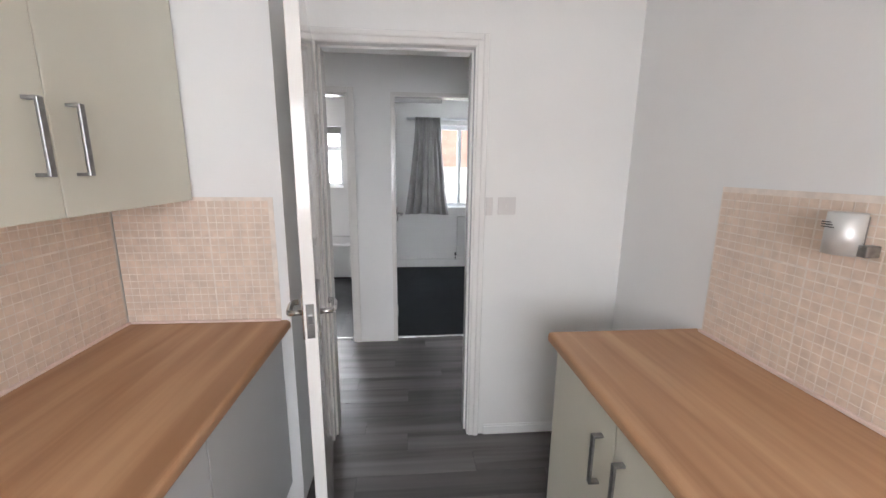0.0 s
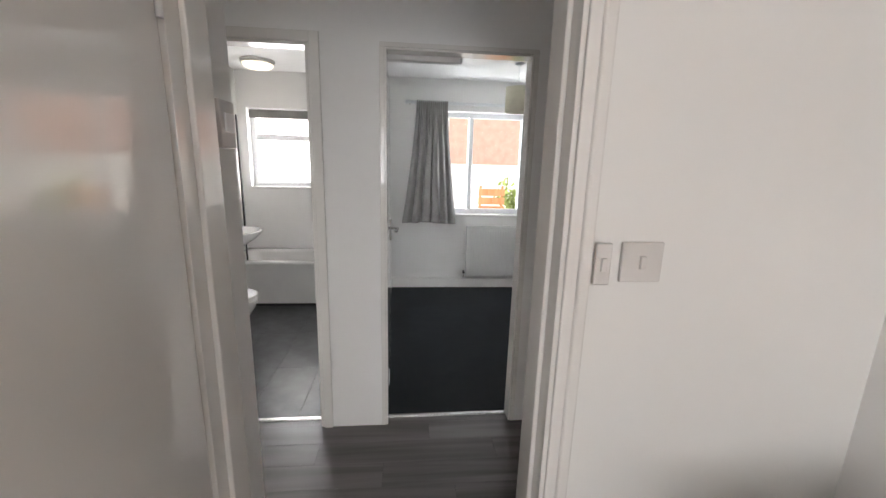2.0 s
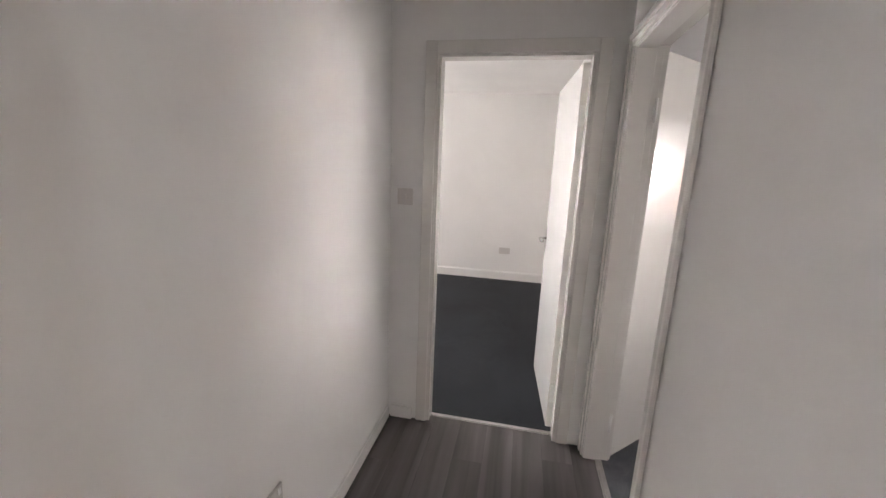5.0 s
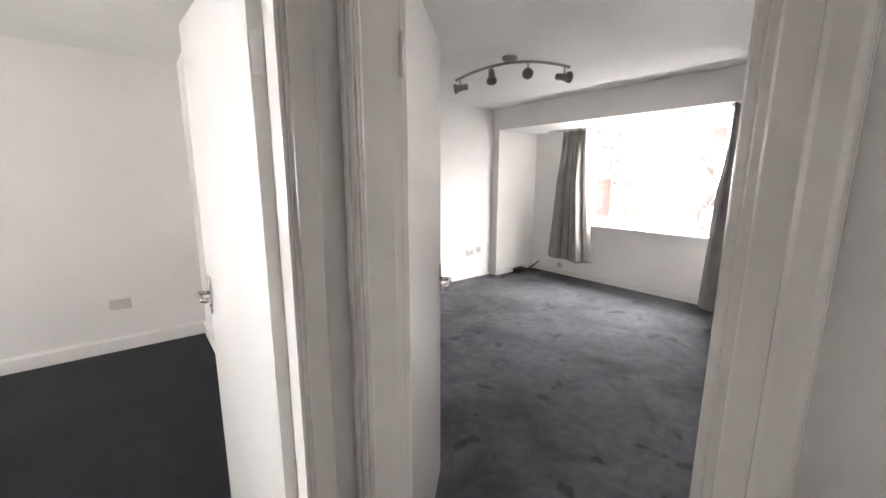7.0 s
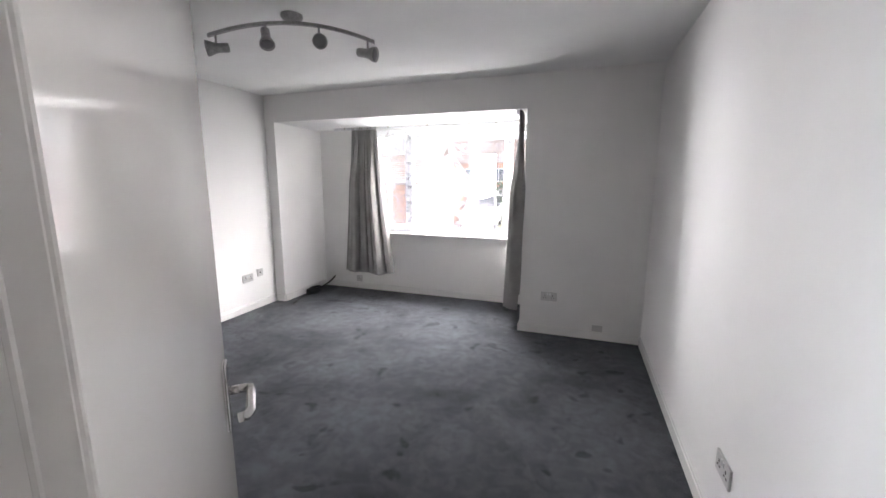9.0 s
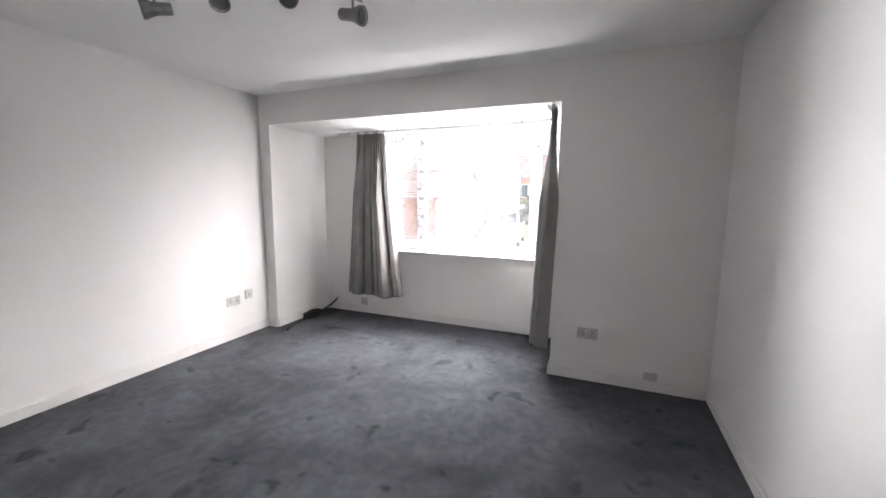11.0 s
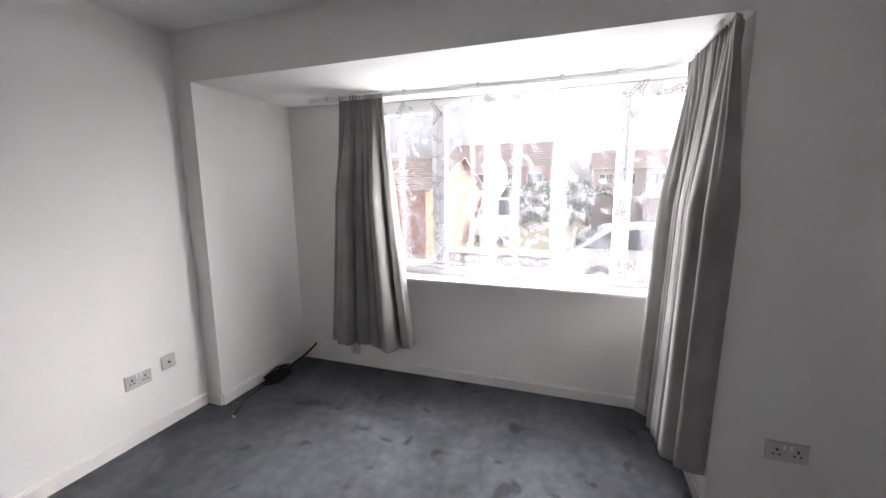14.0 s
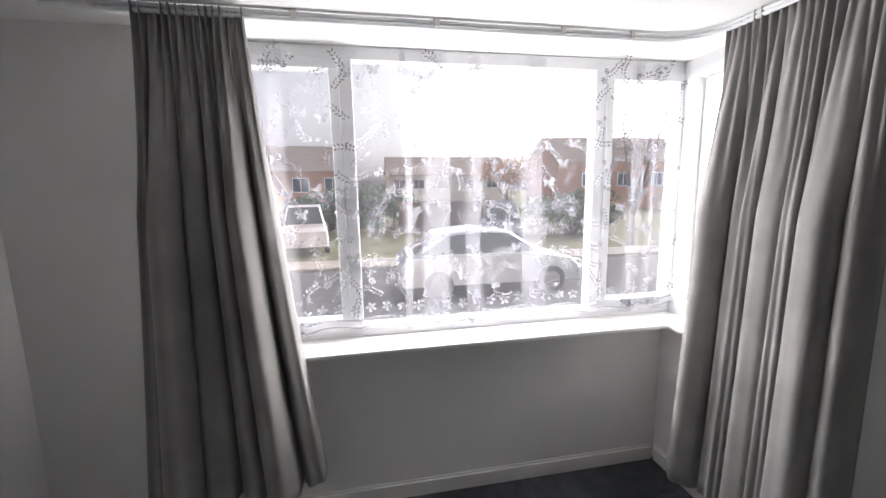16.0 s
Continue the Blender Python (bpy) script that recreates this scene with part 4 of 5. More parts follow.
# ---- bedroom ----
def radiator():
    r = tagged(empty("radiator"), "white ribbed panel radiator under the bedroom window", "radiator")
    bm = bmesh.new()
    x0, x1, z0, z1, y = 0.685, 1.535, 0.165, 0.755, 5.665
    add_box(bm, x0, x1, y, y + 0.012, z0, z1, 0.004)
    n = 26
    for k in range(n):
        c = x0 + 0.03 + (x1 - x0 - 0.06) * (k + 0.5) / n
        add_box(bm, c - 0.009, c + 0.009, y - 0.007, y + 0.002, z0 + 0.035, z1 - 0.04, 0.003)
    add_box(bm, x0, x1, y + 0.045, y + 0.055, z0, z1, 0.003)
    finish("panel", bm, M_RAD, r)
    bm = bmesh.new()
    add_box(bm, x0 - 0.004, x1 + 0.004, y - 0.004, y + 0.060, z1 - 0.002, z1 + 0.012, 0.003)
    for x in (x0 - 0.002, x1 + 0.002):
        add_box(bm, x - 0.003, x + 0.003, y - 0.002, y + 0.058, z0 + 0.01, z1, 0.001)
    finish("grille", bm, M_RAD, r)
    for x in (x0 - 0.025, x1 + 0.025):
        bm = bmesh.new()
        add_tube(bm, (x, y + 0.03, 0.125), (x, y + 0.03, 0.20), 0.0075, slot=1)
        s = 1 if x < 1 else -1
        add_tube(bm, (x, y + 0.03, 0.195), (x + s * 0.03, y + 0.03, 0.195), 0.009, slot=1)
        add_tube(bm, (x, y + 0.03, 0.19), (x, y + 0.03, 0.225 if s > 0 else 0.28), 0.012 if s > 0 else 0.017)
        finish("valve", bm, [M_BLACK, M_CHROME], r)


radiator()

p = tagged(empty("pendant_lamp", (1.0, 4.945, 0)), "cream drum lampshade on a ceiling pendant", "ceiling light")
bm = bmesh.new()
add_lathe(bm, [(0.0005, H - 0.001), (0.045, H - 0.001), (0.045, H - 0.012), (0.020, H - 0.030), (0.0005, H - 0.030)])
finish("rose", bm, M_UPVC, p)
bm = bmesh.new()
add_tube(bm, (0, 0, 2.17), (0, 0, H - 0.028), 0.003, sides=8)
add_tube(bm, (0, 0, 2.10), (0, 0, 2.17), 0.016)
for k in range(3):
    a = k * 2.094
    add_tube(bm, (0, 0, 2.155), (0.112 * math.cos(a), 0.112 * math.sin(a), 2.165), 0.002, sides=6)
finish("flex", bm, M_UPVC, p)
bm = bmesh.new()
add_lathe(bm, [(0.116, 1.965), (0.118, 1.965), (0.116, 2.185), (0.114, 2.185), (0.116, 1.965)], close=False, sides=48)
finish("shade", bm, M_SHADE, p)

# ---- bathroom ----
def bathroom():
    b = tagged(empty("bathtub"), "white acrylic bathtub with a plain side panel", "bathtub")
    bm = bmesh.new()
    x0, x1, y0, y1, zt = -1.848, -0.342, 5.085, 5.755, 0.475
    rim, floor = [], []
    loops = []
    for inset, z, r in ((0.0, zt - 0.03, 0.02), (0.0, zt, 0.03), (0.06, zt, 0.09), (0.085, zt - 0.03, 0.10), (0.13, 0.16, 0.14), (0.20, 0.12, 0.14)):
        pts = []
        X0, X1, Y0, Y1 = x0 + inset, x1 - inset, y0 + inset, y1 - inset
        for cx, cy, a0 in ((X1 - r, Y1 - r, 0), (X0 + r, Y1 - r, 90), (X0 + r, Y0 + r, 180), (X1 - r, Y0 + r, 270)):
            for k in range(6):
                a = radians(a0 + 18 * k)
                pts.append(bm.verts.new((cx + r * math.cos(a), cy + r * math.sin(a), z)))
        loops.append(pts)
    for A, B in zip(loops, loops[1:]):
        for k in range(len(A)):
            bm.faces.new((A[k], A[(k + 1) % len(A)], B[(k + 1) % len(A)], B[k])).smooth = True
    bm.faces.new(loops[-1])
    finish("tub", bm, M_ACRYL, b)
    bm = bmesh.new()
    add_box(bm, x0, x1, y0 + 0.025, y0 + 0.033, 0.03, 0.446, 0.002)
    add_box(bm, x0, x1, y0 + 0.040, y0 + 0.048, 0.0, 0.05, 0.001, slot=1)
    finish("side_panel", bm, [M_ACRYL, M_DARK], b)

    w = tagged(empty("toilet", pose(-1.848, 4.20, 0)), "white ceramic toilet with its lid closed", "toilet")
    bm = bmesh.new()
    add_box(bm, 0.0, 0.17, -0.19, 0.19, 0.42, 0.78, 0.02)
    add_box(bm, -0.0, 0.18, -0.20, 0.20, 0.782, 0.81, 0.012)
    finish("cistern", bm, M_CERAMIC, w)
    bm = bmesh.new()
    rings = []
    for z, cx, rx, ry in ((0.0, 0.36, 0.19, 0.12), (0.04, 0.36, 0.175, 0.105), (0.15, 0.365, 0.15, 0.095), (0.24, 0.385, 0.19, 0.125), (0.33, 0.40, 0.235, 0.17), (0.39, 0.405, 0.25, 0.18), (0.40, 0.405, 0.24, 0.17)):
        rings.append([bm.verts.new((cx + rx * math.cos(2 * math.pi * k / 28), ry * math.sin(2 * math.pi * k / 28), z)) for k in range(28)])
    for A, B in zip(rings, rings[1:]):
        for k in range(28):
            bm.faces.new((A[k], A[(k + 1) % 28], B[(k + 1) % 28], B[k])).smooth = True
    bm.faces.new(rings[-1])
    bm.faces.new(rings[0][::-1])
    add_box(bm, 0.02, 0.25, -0.10, 0.10, 0.02, 0.40, 0.02)
    finish("bowl", bm, M_CERAMIC, w)
    bm = bmesh.new()
    for z0, z1, g in ((0.402, 0.418, 1.0), (0.421, 0.440, 1.02)):
        add_lathe(bm, [(0.0005, z0), (0.245 * g, z0), (0.255 * g, (z0 + z1) / 2), (0.235 * g, z1), (0.0005, z1 + 0.004)], at=(0.40, 0, 0), sy=0.74, sides=36)
    finish("seat", bm, M_ACRYL, w)

    s = tagged(empty("wash_basin", pose(-1.848, 4.76, 0)), "white ceramic wall basin with a half pedestal", "basin")
    bm = bmesh.new()
    rings = []
    for z, cx, rx, ry in ((0.64, 0.16, 0.05, 0.06), (0.70, 0.20, 0.15, 0.15), (0.77, 0.235, 0.225, 0.23), (0.83, 0.25, 0.265, 0.265), (0.845, 0.25, 0.268, 0.268), (0.845, 0.26, 0.225, 0.235), (0.80, 0.26, 0.19, 0.20), (0.73, 0.25, 0.09, 0.10)):
        rings.append([bm.verts.new((max(0.002, cx + rx * math.cos(2 * math.pi * k / 32)), ry * math.sin(2 * math.pi * k / 32), z)) for k in range(32)])
    for A, B in zip(rings, rings[1:]):
        for k in range(32):
            bm.faces.new((A[k], A[(k + 1) % 32], B[(k + 1) % 32], B[k])).smooth = True
    bm.faces.new(rings[-1])
    bm.faces.new(rings[0][::-1])
    finish("bowl", bm, M_CERAMIC, s)
    bm = bmesh.new()
    add_lathe(bm, [(0.11, 0.0), (0.10, 0.05), (0.085, 0.3), (0.10, 0.66)], at=(0.17, 0.05, 0), sides=28)
    finish("pedestal", bm, M_CERAMIC, s)
    bm = bmesh.new()
    add_path(bm, [(0.24, -0.09, 0.70), (0.24, -0.09, 0.52), (0.22, -0.10, 0.47), (0.17, -0.11, 0.47), (0.15, -0.12, 0.54), (0.06, -0.12, 0.56), (0.003, -0.12, 0.56)], 0.016)
    finish("waste_pipe", bm, M_STEEL, s)
    bm = bmesh.new()
    add_tube(bm, (0.06, 0, 0.845), (0.06, 0, 0.93), 0.018)
    add_path(bm, [(0.06, 0, 0.92), (0.09, 0, 0.955), (0.15, 0, 0.95), (0.17, 0, 0.925)], 0.011)
    add_path(bm, [(0.06, 0, 0.93), (0.055, 0, 0.97), (0.02, 0, 0.99)], 0.008)
    finish("tap", bm, M_CHROME, s)

    g = tagged(empty("shower_screen"), "clear glass shower screen with dark edge seals", "shower screen")
    bm = bmesh.new()
    add_box(bm, -1.842, -1.62, 5.128, 5.134, 0.485, 1.86)
    ob = finish("pane", bm, M_GLASS, g)
    ob.visible_shadow = False
    bm = bmesh.new()
    for x in (-1.838, -1.615):
        add_box(bm, x - 0.007, x + 0.007, 5.122, 5.140, 0.482, 1.875, 0.003)
    finish("edge_seal", bm, M_BLACK, g)

    f = tagged(empty("extractor_fan"), "white square wall extractor fan", "fan")
    bm = bmesh.new()
    add_box(bm, -1.849, -1.815, 4.97, 5.13, 1.83, 1.99, 0.006)
    finish("housing", bm, M_UPVC, f)
    bm = bmesh.new()
    add_tube(bm, (-1.816, 5.05, 1.91), (-1.812, 5.05, 1.91), 0.05, sides=24)
    finish("grille", bm, M_DARK, f)

    l = tagged(empty("ceiling_lamp", (-1.45, 5.32, 0)), "round lit flush ceiling lamp", "ceiling light")
    bm = bmesh.new()
    add_lathe(bm, [(0.0005, H - 0.001), (0.155, H - 0.001), (0.155, H - 0.030), (0.14, H - 0.034), (0.0005, H - 0.034)])
    finish("base", bm, M_PLASTIC, l)
    bm = bmesh.new()
    add_lathe(bm, [(0.0005, H - 0.036), (0.138, H - 0.036), (0.13, H - 0.055), (0.09, H - 0.075), (0.0005, H - 0.082)])
    finish("diffuser", bm, M_BULB, l)

    bl = tagged(empty("window_blind"), "rolled-up grey fabric blind above the bathroom window", "blind")
    bm = bmesh.new()
    add_tube(bm, (-1.74, 5.80, 1.985), (-0.97, 5.80, 1.985), 0.020)
    add_box(bm, -1.74, -0.97, 5.778, 5.783, 1.925, 1.985, 0.001)
    add_box(bm, -1.74, -0.97, 5.774, 5.788, 1.915, 1.930, 0.002)
    finish("cloth", bm, M_CURTAIN, bl)


bathroom()

# ---- outside ----
bm = bmesh.new()
add_box(bm, -900, 900, -900, 900, -1.10, -0.85)
tagged(finish("ground", bm, M_GRASS), "rough grass ground reaching far off", "ground", kind="structure")
tagged(box_ob("road", -60, 60, -12.5, -5.2, -1.0, -0.82, M_TARMAC), "grey tarmac drive and road", "road", kind="structure")


tagged(box_ob("pavement", -60, 60, -13.9, -12.5, -1.0, -0.74, M_PAVE, 0.01), "pale concrete pavement with a raised kerb", "pavement", kind="structure")
bm = bmesh.new()
add_box(bm, -1.22, 5.62, -1.83, 2.31, -0.90, -0.102)
add_box(bm, -1.40, 5.62, 2.3101, 3.17, -0.90, -0.102)
add_box(bm, -1.98, 5.62, 3.1701, 5.98, -0.90, -0.102)
add_box(bm, 2.36, 5.45, -2.72, -1.831, -0.90, -0.102)
add_box(bm, 2.36, 5.45, -2.72, -2.521, -0.102, -0.001)
tagged(finish("wall_foundation", bm, M_BRICK), "brick base of the house below floor level", "wall", kind="structure")


def car(label, at, turn, body_m, van=False):
    """A parked car built from a lofted side outline; length along local x."""
    c = tagged(empty("car", pose(*at, 0, 0, turn)), label, "car", group="parked cars")
    if van:
        low = [(-2.1, 0.35), (-2.1, 0.95), (-1.95, 1.0), (1.2, 1.0), (2.0, 0.90), (2.1, 0.60), (2.1, 0.35)]
        roof = [(-2.05, 1.0), (-1.95, 1.80), (0.35, 1.85), (1.15, 1.02)]
    else:
        low = [(-2.0, 0.32), (-2.03, 0.75), (-1.85, 0.92), (1.0, 0.92), (1.75, 0.80), (2.02, 0.58), (2.0, 0.32)]
        roof = [(-1.80, 0.92), (-1.15, 1.38), (-0.3, 1.46), (0.35, 1.40), (1.15, 0.90)]
    bm = bmesh.new()

    def loft(profile, w0, w1, slot):
        zs = [p[1] for p in profile]
        rows = []
        for s in (-1, -0.94, 0.94, 1):
            k = 0.03 if abs(s) == 1 else 0.0
            rows.append([bm.verts.new((x * (1 - k), s * (w0 + (w1 - w0) * (z - min(zs)) / (max(zs) - min(zs))), z - k * 0.5)) for x, z in profile])
        n = len(profile)
        for A, B in zip(rows, rows[1:]):
            for k in range(n):
                bm.faces.new((A[k], A[(k + 1) % n], B[(k + 1) % n], B[k])).material_index = slot
        bm.faces.new(rows[0]).material_index = slot
        bm.faces.new(rows[-1][::-1]).material_index = slot

    loft(low, 0.86, 0.84, 0)
    loft(roof, 0.80, 0.62, 0)
    finish("body", bm, body_m, c)
    bm = bmesh.new()
    zr = 1.05 if van else 0.95
    for s in (-1, 1):
        inner = [(x * 0.90 + 0.0, z) for x, z in roof]
        zs = [p[1] for p in roof]
        vs = []
        for x, z in inner:
            zz = zr + (z - min(zs)) * 0.80
            w = 0.80 + (0.62 - 0.80) * (zz - min(zs)) / (max(zs) - min(zs)) + 0.012
            vs.append(bm.verts.new((x, s * w, zz)))
        bm.faces.new(vs)
    (xa, za), (xb, zb) = roof[-2], roof[-1]
    for (xa, za), (xb, zb), o in ((roof[-2], roof[-1], 0.014), (roof[1], roof[0], -0.014)):
        q = [(xa * 0.8 + xb * 0.2, za * 0.88 + zb * 0.12, 0.56), (xa * 0.1 + xb * 0.9, za * 0.12 + zb * 0.88, 0.70)]
        (x1, z1, w1), (x2, z2, w2) = q
        bm.faces.new([bm.verts.new(v) for v in ((x1 + o, -w1, z1 + 0.012), (x1 + o, w1, z1 + 0.012), (x2 + o, w2, z2 + 0.012), (x2 + o, -w2, z2 + 0.012))])
    finish("window", bm, M_CARGLASS, c)
    for x in (-1.25, 1.28):
        for s in (-1, 1):
            bm = bmesh.new()
            add_tube(bm, (x, s * 0.70, 0.31), (x, s * 0.88, 0.31), 0.31, sides=28)
            add_tube(bm, (x, s * 0.86, 0.31), (x, s * 0.89, 0.31), 0.19, sides=20, slot=1)
            finish("wheel", bm, [M_BLACK, M_CHROME], c)
    zl = 0.78 if van else 0.68
    for s in (-1, 1):
        box_ob("headlamp", 1.80, 1.99, s * 0.70 - 0.12, s * 0.70 + 0.12, zl - 0.07, zl + 0.05, M_CANISTER, 0.02, c)
    return c


car("silver hatchback parked on the road outside", (1.35, -9.5, -0.82), 180, M_SILVER)
car("white small van parked facing the house", (6.6, -17.6, -0.85), 97, M_WHITECAR, van=True)
car("dark blue tall car parked facing the house", (-1.5, -16.6, -0.85), 72, M_NAVY, van=True)


def house(label, x0, x1, y0, y1, eaves, ridge, wall_m, front, windows, gable="x"):
    """A house with a pitched tiled roof; front is the y of the wall with windows."""
    h = tagged(empty("house"), label, "house", group="houses opposite")
    bm = bmesh.new()
    add_box(bm, x0, x1, y0, y1, -0.86, eaves)
    if gable == "x":
        ym = (y0 + y1) / 2
        for x in (x0, x1):
            bm.faces.new([bm.verts.new(v) for v in ((x, y0, eaves), (x, y1, eaves), (x, ym, ridge))])
    else:
        xm = (x0 + x1) / 2
        for y in (y0, y1):
            bm.faces.new([bm.verts.new(v) for v in ((x0, y, eaves), (x1, y, eaves), (xm, y, ridge))])
    finish("wall", bm, wall_m, h)
    bm = bmesh.new()
    rows = 14
    o = 0.25
    for side in (-1, 1):
        for k in range(rows):
            a, b = k / rows, (k + 1) / rows + 0.01
            if gable == "x":
                ym, half = (y0 + y1) / 2, (y1 - y0) / 2 + o
                za, zb = eaves - 0.1 + (ridge - eaves + 0.1) * a, eaves - 0.1 + (ridge - eaves + 0.1) * b
                pa, pb = ym + side * half * (1 - a), ym + side * half * (1 - b)
                vs = [(x0 - o, pa, za + 0.06), (x1 + o, pa, za + 0.06), (x1 + o, pb, zb + 0.02), (x0 - o, pb, zb + 0.02)]
            else:
                xm, half = (x0 + x1) / 2, (x1 - x0) / 2 + o
                za, zb = eaves - 0.1 + (ridge - eaves + 0.1) * a, eaves - 0.1 + (ridge - eaves + 0.1) * b
                pa, pb = xm + side * half * (1 - a), xm + side * half * (1 - b)
                vs = [(pa, y0 - o, za + 0.06), (pa, y1 + o, za + 0.06), (pb, y1 + o, zb + 0.02), (pb, y0 - o, zb + 0.02)]
            top = [bm.verts.new(v) for v in vs]
            low = [bm.verts.new((v[0], v[1], v[2] - 0.07)) for v in vs]
            bm.faces.new(top)
            bm.faces.new(low[::-1])
            for i in range(4):
                bm.faces.new((top[i], low[i], low[(i + 1) % 4], top[(i + 1) % 4]))
    finish("roof", bm, M_ROOF, h)
    s = 1 if front == y1 else -1
    for a, b, z0, z1 in windows:
        w = empty("window")
        w.parent = h
        bm = bmesh.new()
        for q in ((a, b, z0, z0 + 0.07), (a, b, z1 - 0.07, z1), (a, a + 0.07, z0, z1), (b - 0.07, b, z0, z1), ((a + b) / 2 - 0.03, (a + b) / 2 + 0.03, z0, z1)):
            add_box(bm, q[0], q[1], *sorted((front + s * 0.003, front + s * 0.06)), q[2], q[3])
        finish("frame", bm, M_UPVC, w)
        bm = bmesh.new()
        add_box(bm, a, b, *sorted((front + s * 0.002, front + s * 0.02)), z0, z1)
        finish("pane", bm, M_CARGLASS, w)
    return h


house("long white rendered terrace with a brown tiled roof", -14.0, 1.5, -58, -50, 3.5, 5.9, M_RENDER, -50, [(k, k + 1.5, 1.7, 2.9) for k in (-12.6, -9.4, -6.2, -3.0, -0.6)])
house("brick house with a brown tiled roof and lit gable", 5.6, 17.0, -49, -41, 3.6, 6.3, M_BRICK, -41, [(k, k + 1.6, 1.5, 2.9) for k in (6.6, 9.6, 12.6)])
house("low brick garage with its gable beside the road", 7.5, 16.0, -18.0, -11.0, 1.45, 2.6, M_BRICK, -11.0, [(10.5, 11.6, -0.1, 1.0)])
house("red brick house half hidden by hedges", -30.0, -15.0, -46, -38, 4.2, 7.0, M_BRICK, -38, [(k, k + 1.4, 1.6, 3.0) for k in (-27, -23, -19)])
house("pink brick house behind the garden, colour paled for glare", -6.0, 8.5, 15.0, 23, 4.6, 7.0, M_PINK, 15.0, [])


def bush(name, label, category, at, size, n, m, seed, leaf=0.10, trunk=0.0):
    """Foliage: limbs and a crown of many small separate leaves with gaps."""
    rnd = random.Random(seed)
    t = tagged(empty(name, at), label, category)
    lobes = [(rnd.uniform(-0.5, 0.5) * size[0], rnd.uniform(-0.5, 0.5) * size[1], trunk + rnd.uniform(0.2, 0.8) * size[2], rnd.uniform(0.25, 0.5)) for _ in range(9)]
    bm = bmesh.new()
    for lx, ly, lz, _ in lobes:
        add_tube(bm, (0, 0, trunk * 0.5), (lx, ly, lz), 0.05 + trunk * 0.02, 0.012, 7)
    add_tube(bm, (0, 0, 0), (0, 0, trunk * 0.5 + 0.1), 0.10 + trunk * 0.02, 0.06 + trunk * 0.02, 9)
    finish("trunk", bm, M_BARK, t)
    bm = bmesh.new()
    for _ in range(n):
        lx, ly, lz, r = rnd.choice(lobes)
        v = Vector((rnd.gauss(0, 1), rnd.gauss(0, 1), rnd.gauss(0, 1))).normalized() * r * rnd.uniform(0.45, 1.1)
        p = Vector((lx + v.x * size[0], ly + v.y * size[1], max(0.03, lz + v.z * size[2] * 0.6)))
        q = Euler((rnd.uniform(0, 6), rnd.uniform(0, 6), rnd.uniform(0, 6))).to_matrix()
        s = leaf * rnd.uniform(0.6, 1.3)
        bm.faces.new([bm.verts.new(p + q @ Vector(c) * s) for c in ((-1, 0, 0), (0, -0.45, 0.1), (1, 0, 0), (0, 0.45, 0.1))])
    tagged(finish("leaves", bm, m, t), kind="stuff")
    return t


bush("shrub", "tall dark green evergreen hedge beyond the drive", "shrub", (6.4, -25.0, -0.86), (4.6, 1.8, 2.9), 4200, M_LEAF, 1, 0.17)
bush("shrub", "dark green evergreen shrub before the terrace", "shrub", (2.6, -24.0, -0.86), (2.6, 1.6, 2.6), 2600, M_LEAF, 2, 0.15)
bush("shrub", "green hedge at the far side of the road", "shrub", (-6.2, -19.0, -0.86), (4.4, 1.6, 2.3), 3600, M_LEAF, 3, 0.13)
bush("tree", "orange-brown autumn tree with thinning leaves", "tree", (-6.8, -30.0, -0.86), (3.4, 3.0, 3.2), 2600, M_AUTUMN, 4, 0.12, trunk=1.9)
bush("tree", "bare-branched tree with sparse brown leaves", "tree", (-6.4, -14.8, -0.86), (3.0, 2.4, 4.6), 1500, M_BARK, 9, 0.06, trunk=2.4)
bush("shrub", "bright yellow-green shrub in the garden", "shrub", (2.02, 8.7, -0.86), (0.5, 0.5, 1.95), 1500, M_LIME, 5, 0.07)


def road_fence():
    """Upright overlapping boards between posts."""
    f = tagged(empty("fence", (0, -22.0, -0.86)), "brown close-boarded timber fence beyond the parked cars", "fence")
    bm = bmesh.new()
    for k in range(4):
        add_box(bm, -4.0 + 2.1 * k, -3.9 + 2.1 * k, -0.12, -0.02, 0, 1.82, 0.01)
    finish("post", bm, M_FENCE, f)
    for k in range(44):
        x = -4.0 + 0.145 * k
        box_ob("board", x, x + 0.155, 0.012 * (k % 2), 0.012 * (k % 2) + 0.016, 0.05, 1.76, M_FENCE, 0, f)


road_fence()


def garden_fence():
    f = tagged(empty("garden_planter"), "orange timber slatted planter in the garden", "planter")
    bm = bmesh.new()
    add_box(bm, 1.28, 1.32, 8.2, 8.24, -0.86, 1.12, 0.004)
    add_box(bm, 1.68, 1.72, 8.2, 8.24, -0.86, 1.12, 0.004)
    finish("post", bm, M_TIMBER, f)
    for k in range(12):
        z = -0.765 + k * 0.155
        box_ob("slat", 1.26, 1.74, 8.17, 8.197, z, z + 0.125, M_TIMBER, 0.003, f)


garden_fence()
wall_g = tagged(box_ob("garden_wall", -8, 12, 12.0, 12.2, -0.86, 1.5, M_RENDER, 0.01), "pale rendered garden wall", "wall", kind="structure")


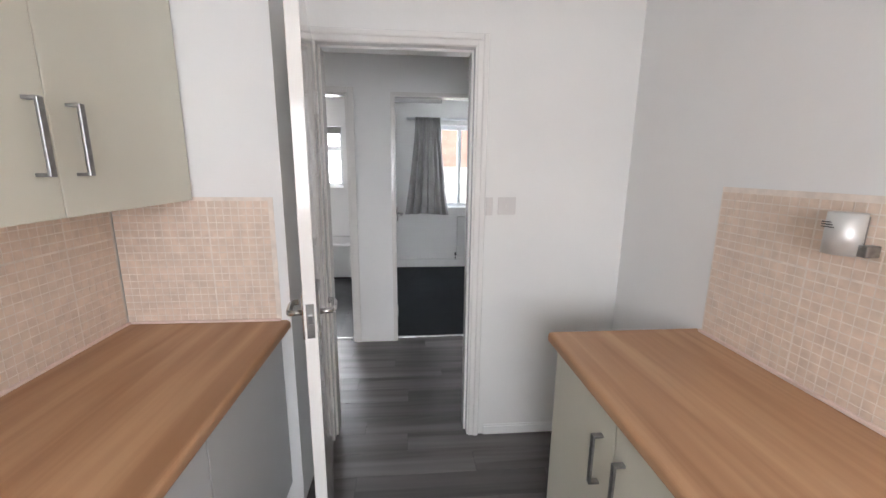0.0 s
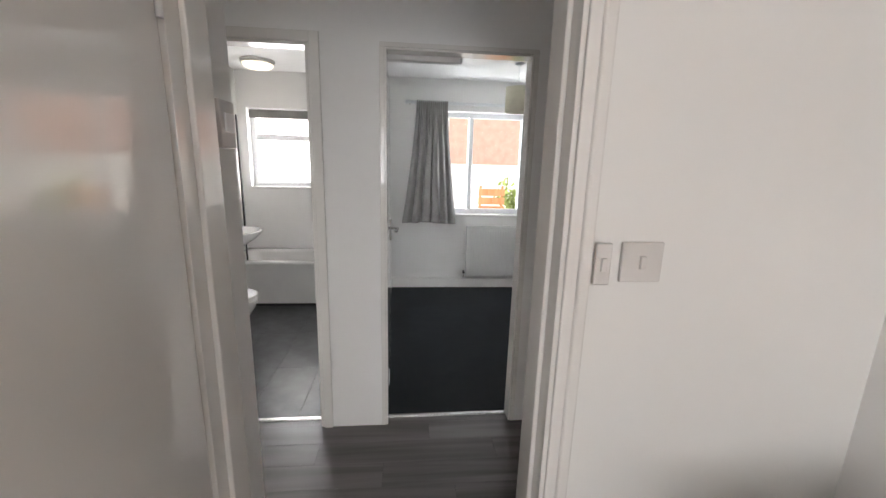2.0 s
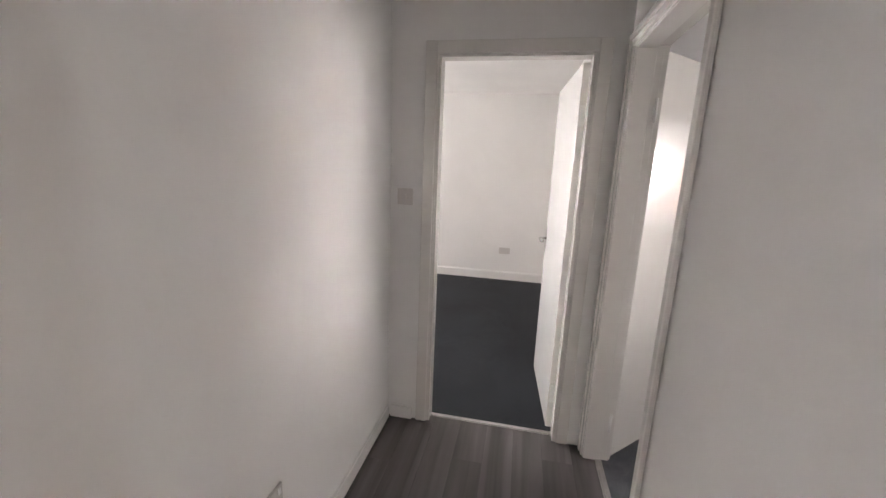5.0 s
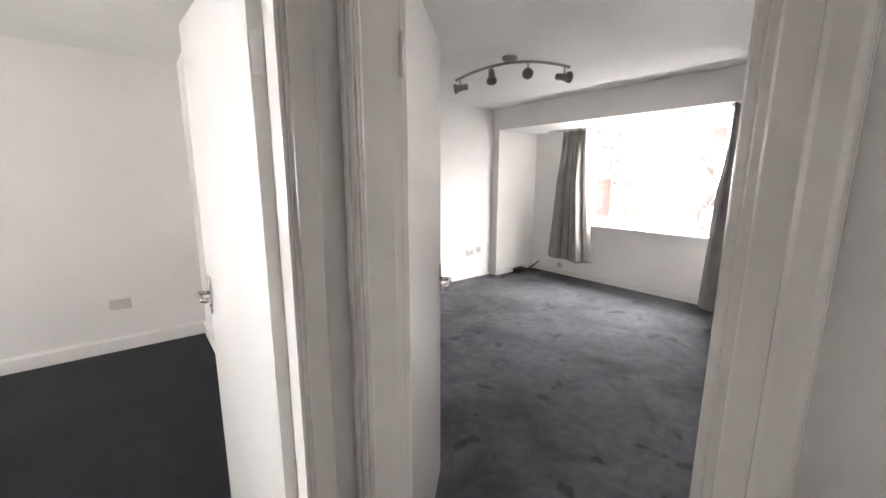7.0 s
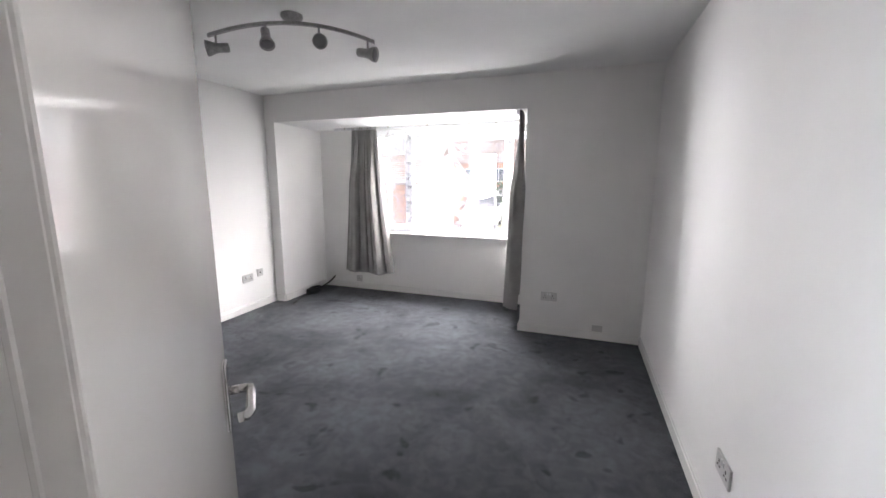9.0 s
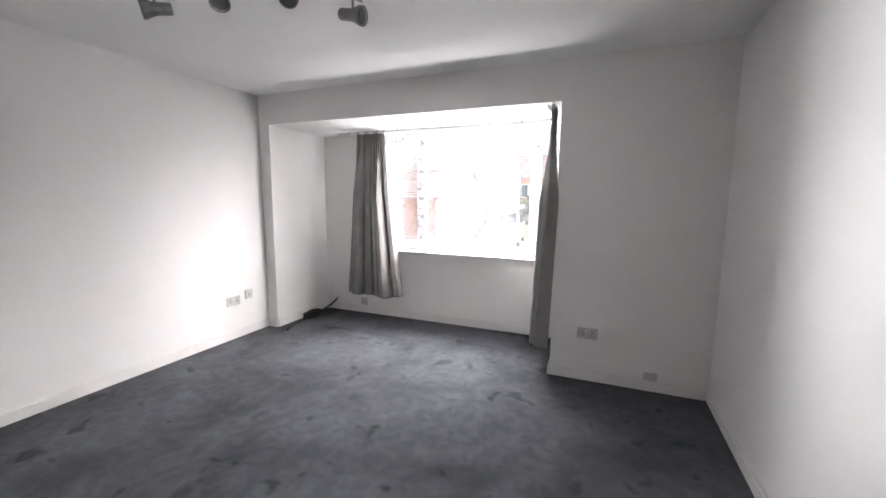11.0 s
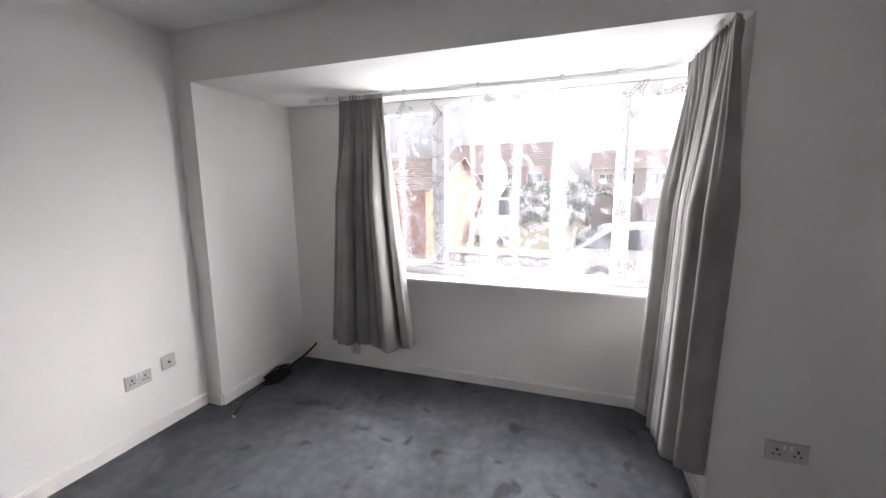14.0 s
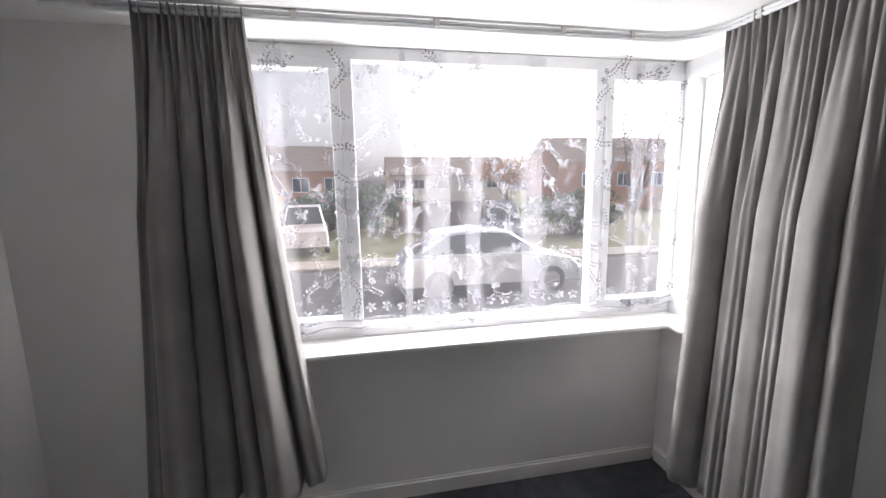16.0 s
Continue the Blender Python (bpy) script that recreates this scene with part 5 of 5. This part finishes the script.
# ---- floor planks, slate tiles, mosaic tiles ----
def kitchen_tiles():
    """Small mosaic chips on grout backing; three tiled fields."""
    fields = [("a", -1.085, -1.66, 1.515, 0.866, 1.338), ("b", 1.523, -1.085, -0.52, 0.866, 1.345), ("c", 1.080, -1.66, 1.318, 0.866, 1.404)]
    for k, (which, plane, u0, u1, z0, z1) in enumerate(fields):
        t = tagged(empty("trim_tiling_%d" % (k + 1)), "beige mosaic wall tiles with pale grout", "wall tiles", kind="structure")
        bm = bmesh.new()
        g = bmesh.new()
        s, gap, d = 0.0235, 0.0038, 0.0014
        if which == "a":
            add_box(g, plane - 0.003, plane, u0, u1, z0, z1)
        elif which == "b":
            add_box(g, u0, u1, plane, plane + 0.004, z0, z1)
        else:
            add_box(g, plane, plane + 0.003, u0, u1, z0, z1)
        finish("grout", g, M_GROUT, t)
        rnd = random.Random(k)
        iu, iz = 0, 0
        z = z0 + 0.002
        row = 0
        while z + s < z1:
            u = u0 + 0.002
            col = 0
            while u + s < u1:
                e = rnd.uniform(-0.0003, 0.0003)
                if which == "a":
                    b = (plane, plane + d + e, u, u + s, z, z + s)
                elif which == "b":
                    b = (u, u + s, plane - d + e, plane, z, z + s)
                else:
                    b = (plane - d + e, plane, u, u + s, z, z + s)
                add_box(bm, *b)
                col += 1
                u += s + gap + (0.003 if col % 12 == 0 else 0)
            row += 1
            z += s + gap + (0.003 if row % 12 == 0 else 0)
        tagged(finish("mosaic_chips", bm, M_CHIP, t), "small square beige tile chips", kind="stuff")
    bm = bmesh.new()
    add_box(bm, -1.082, -1.070, -1.66, 1.512, 0.8645, 0.874, 0.003)
    add_box(bm, -1.070, -0.52, 1.507, 1.519, 0.8645, 0.874, 0.003)
    add_box(bm, 1.064, 1.0765, -1.66, 1.318, 0.8645, 0.876, 0.003)
    tagged(finish("trim_sealant", bm, M_SEAL), "pale sealant line along the back of the worktops", "sealant", kind="structure")


kitchen_tiles()


def plank_floor():
    f = tagged(empty("floor_hall"), "dark grey-brown wood-effect plank floor", "floor", kind="structure")
    bm = bmesh.new()
    add_box(bm, -1.09, 1.085, -1.68, 1.53, -0.10, -0.0035)
    add_box(bm, -0.485, 1.085, 1.53, 1.985, -0.10, -0.0035)
    add_box(bm, -1.30, 2.37, 1.985, 3.245, -0.10, -0.0035)
    finish("underlay", bm, M_JOINT, f)
    pw, pl = 0.152, 0.92
    meshes = {}
    rows = int((3.245 + 1.68) / pw) + 1
    for r in range(rows):
        y0, y1 = -1.68 + r * pw, min(3.245, -1.68 + (r + 1) * pw)
        ym = (y0 + y1) / 2
        if ym < 1.53:
            lo, hi = -1.09, 1.085
        elif ym < 1.96:
            lo, hi = -0.485, 1.085
        else:
            lo, hi = -1.30, 2.37
        x = lo - ((r * 0.37) % 1.0) * pl
        while x < hi:
            a, b = max(lo, x), min(hi, x + pl)
            if b - a > 0.03:
                L, W = round(b - a - 0.0012, 3), round(y1 - y0 - 0.0012, 3)
                if (L, W) not in meshes:
                    bm = bmesh.new()
                    add_box(bm, 0, L, 0, W, -0.0035, 0.0)
                    bmesh.ops.recalc_face_normals(bm, faces=bm.faces[:])
                    me = bpy.data.meshes.new("plank")
                    bm.to_mesh(me)
                    bm.free()
                    me.materials.append(M_PLANK)
                    meshes[(L, W)] = me
                ob = new("plank", meshes[(L, W)])
                ob.location = (a, y0, 0)
                ob.parent = f
            x += pl


plank_floor()


def slate_floor():
    f = tagged(empty("floor_bathroom"), "dark slate tiled bathroom floor", "floor", kind="structure")
    box_ob("underlay", -1.85, -0.34, 3.245, 5.76, -0.10, -0.003, M_JOINT, 0, f)
    tw, tl = 0.30, 0.60
    meshes = {}
    for i in range(6):
        for j in range(5):
            x0, y0 = -1.85 + i * tw, 3.245 + j * tl
            x1, y1 = min(-0.34, x0 + tw), min(5.76, y0 + tl)
            if x1 - x0 < 0.03 or y1 - y0 < 0.03:
                continue
            key = (round(x1 - x0 - 0.003, 3), round(y1 - y0 - 0.003, 3))
            if key not in meshes:
                bm = bmesh.new()
                add_box(bm, 0, key[0], 0, key[1], -0.003, 0.0)
                bmesh.ops.recalc_face_normals(bm, faces=bm.faces[:])
                me = bpy.data.meshes.new("tile")
                bm.to_mesh(me)
                bm.free()
                me.materials.append(M_SLATE)
                meshes[key] = me
            ob = new("tile", meshes[key])
            ob.location = (x0, y0, 0)
            ob.parent = f


slate_floor()
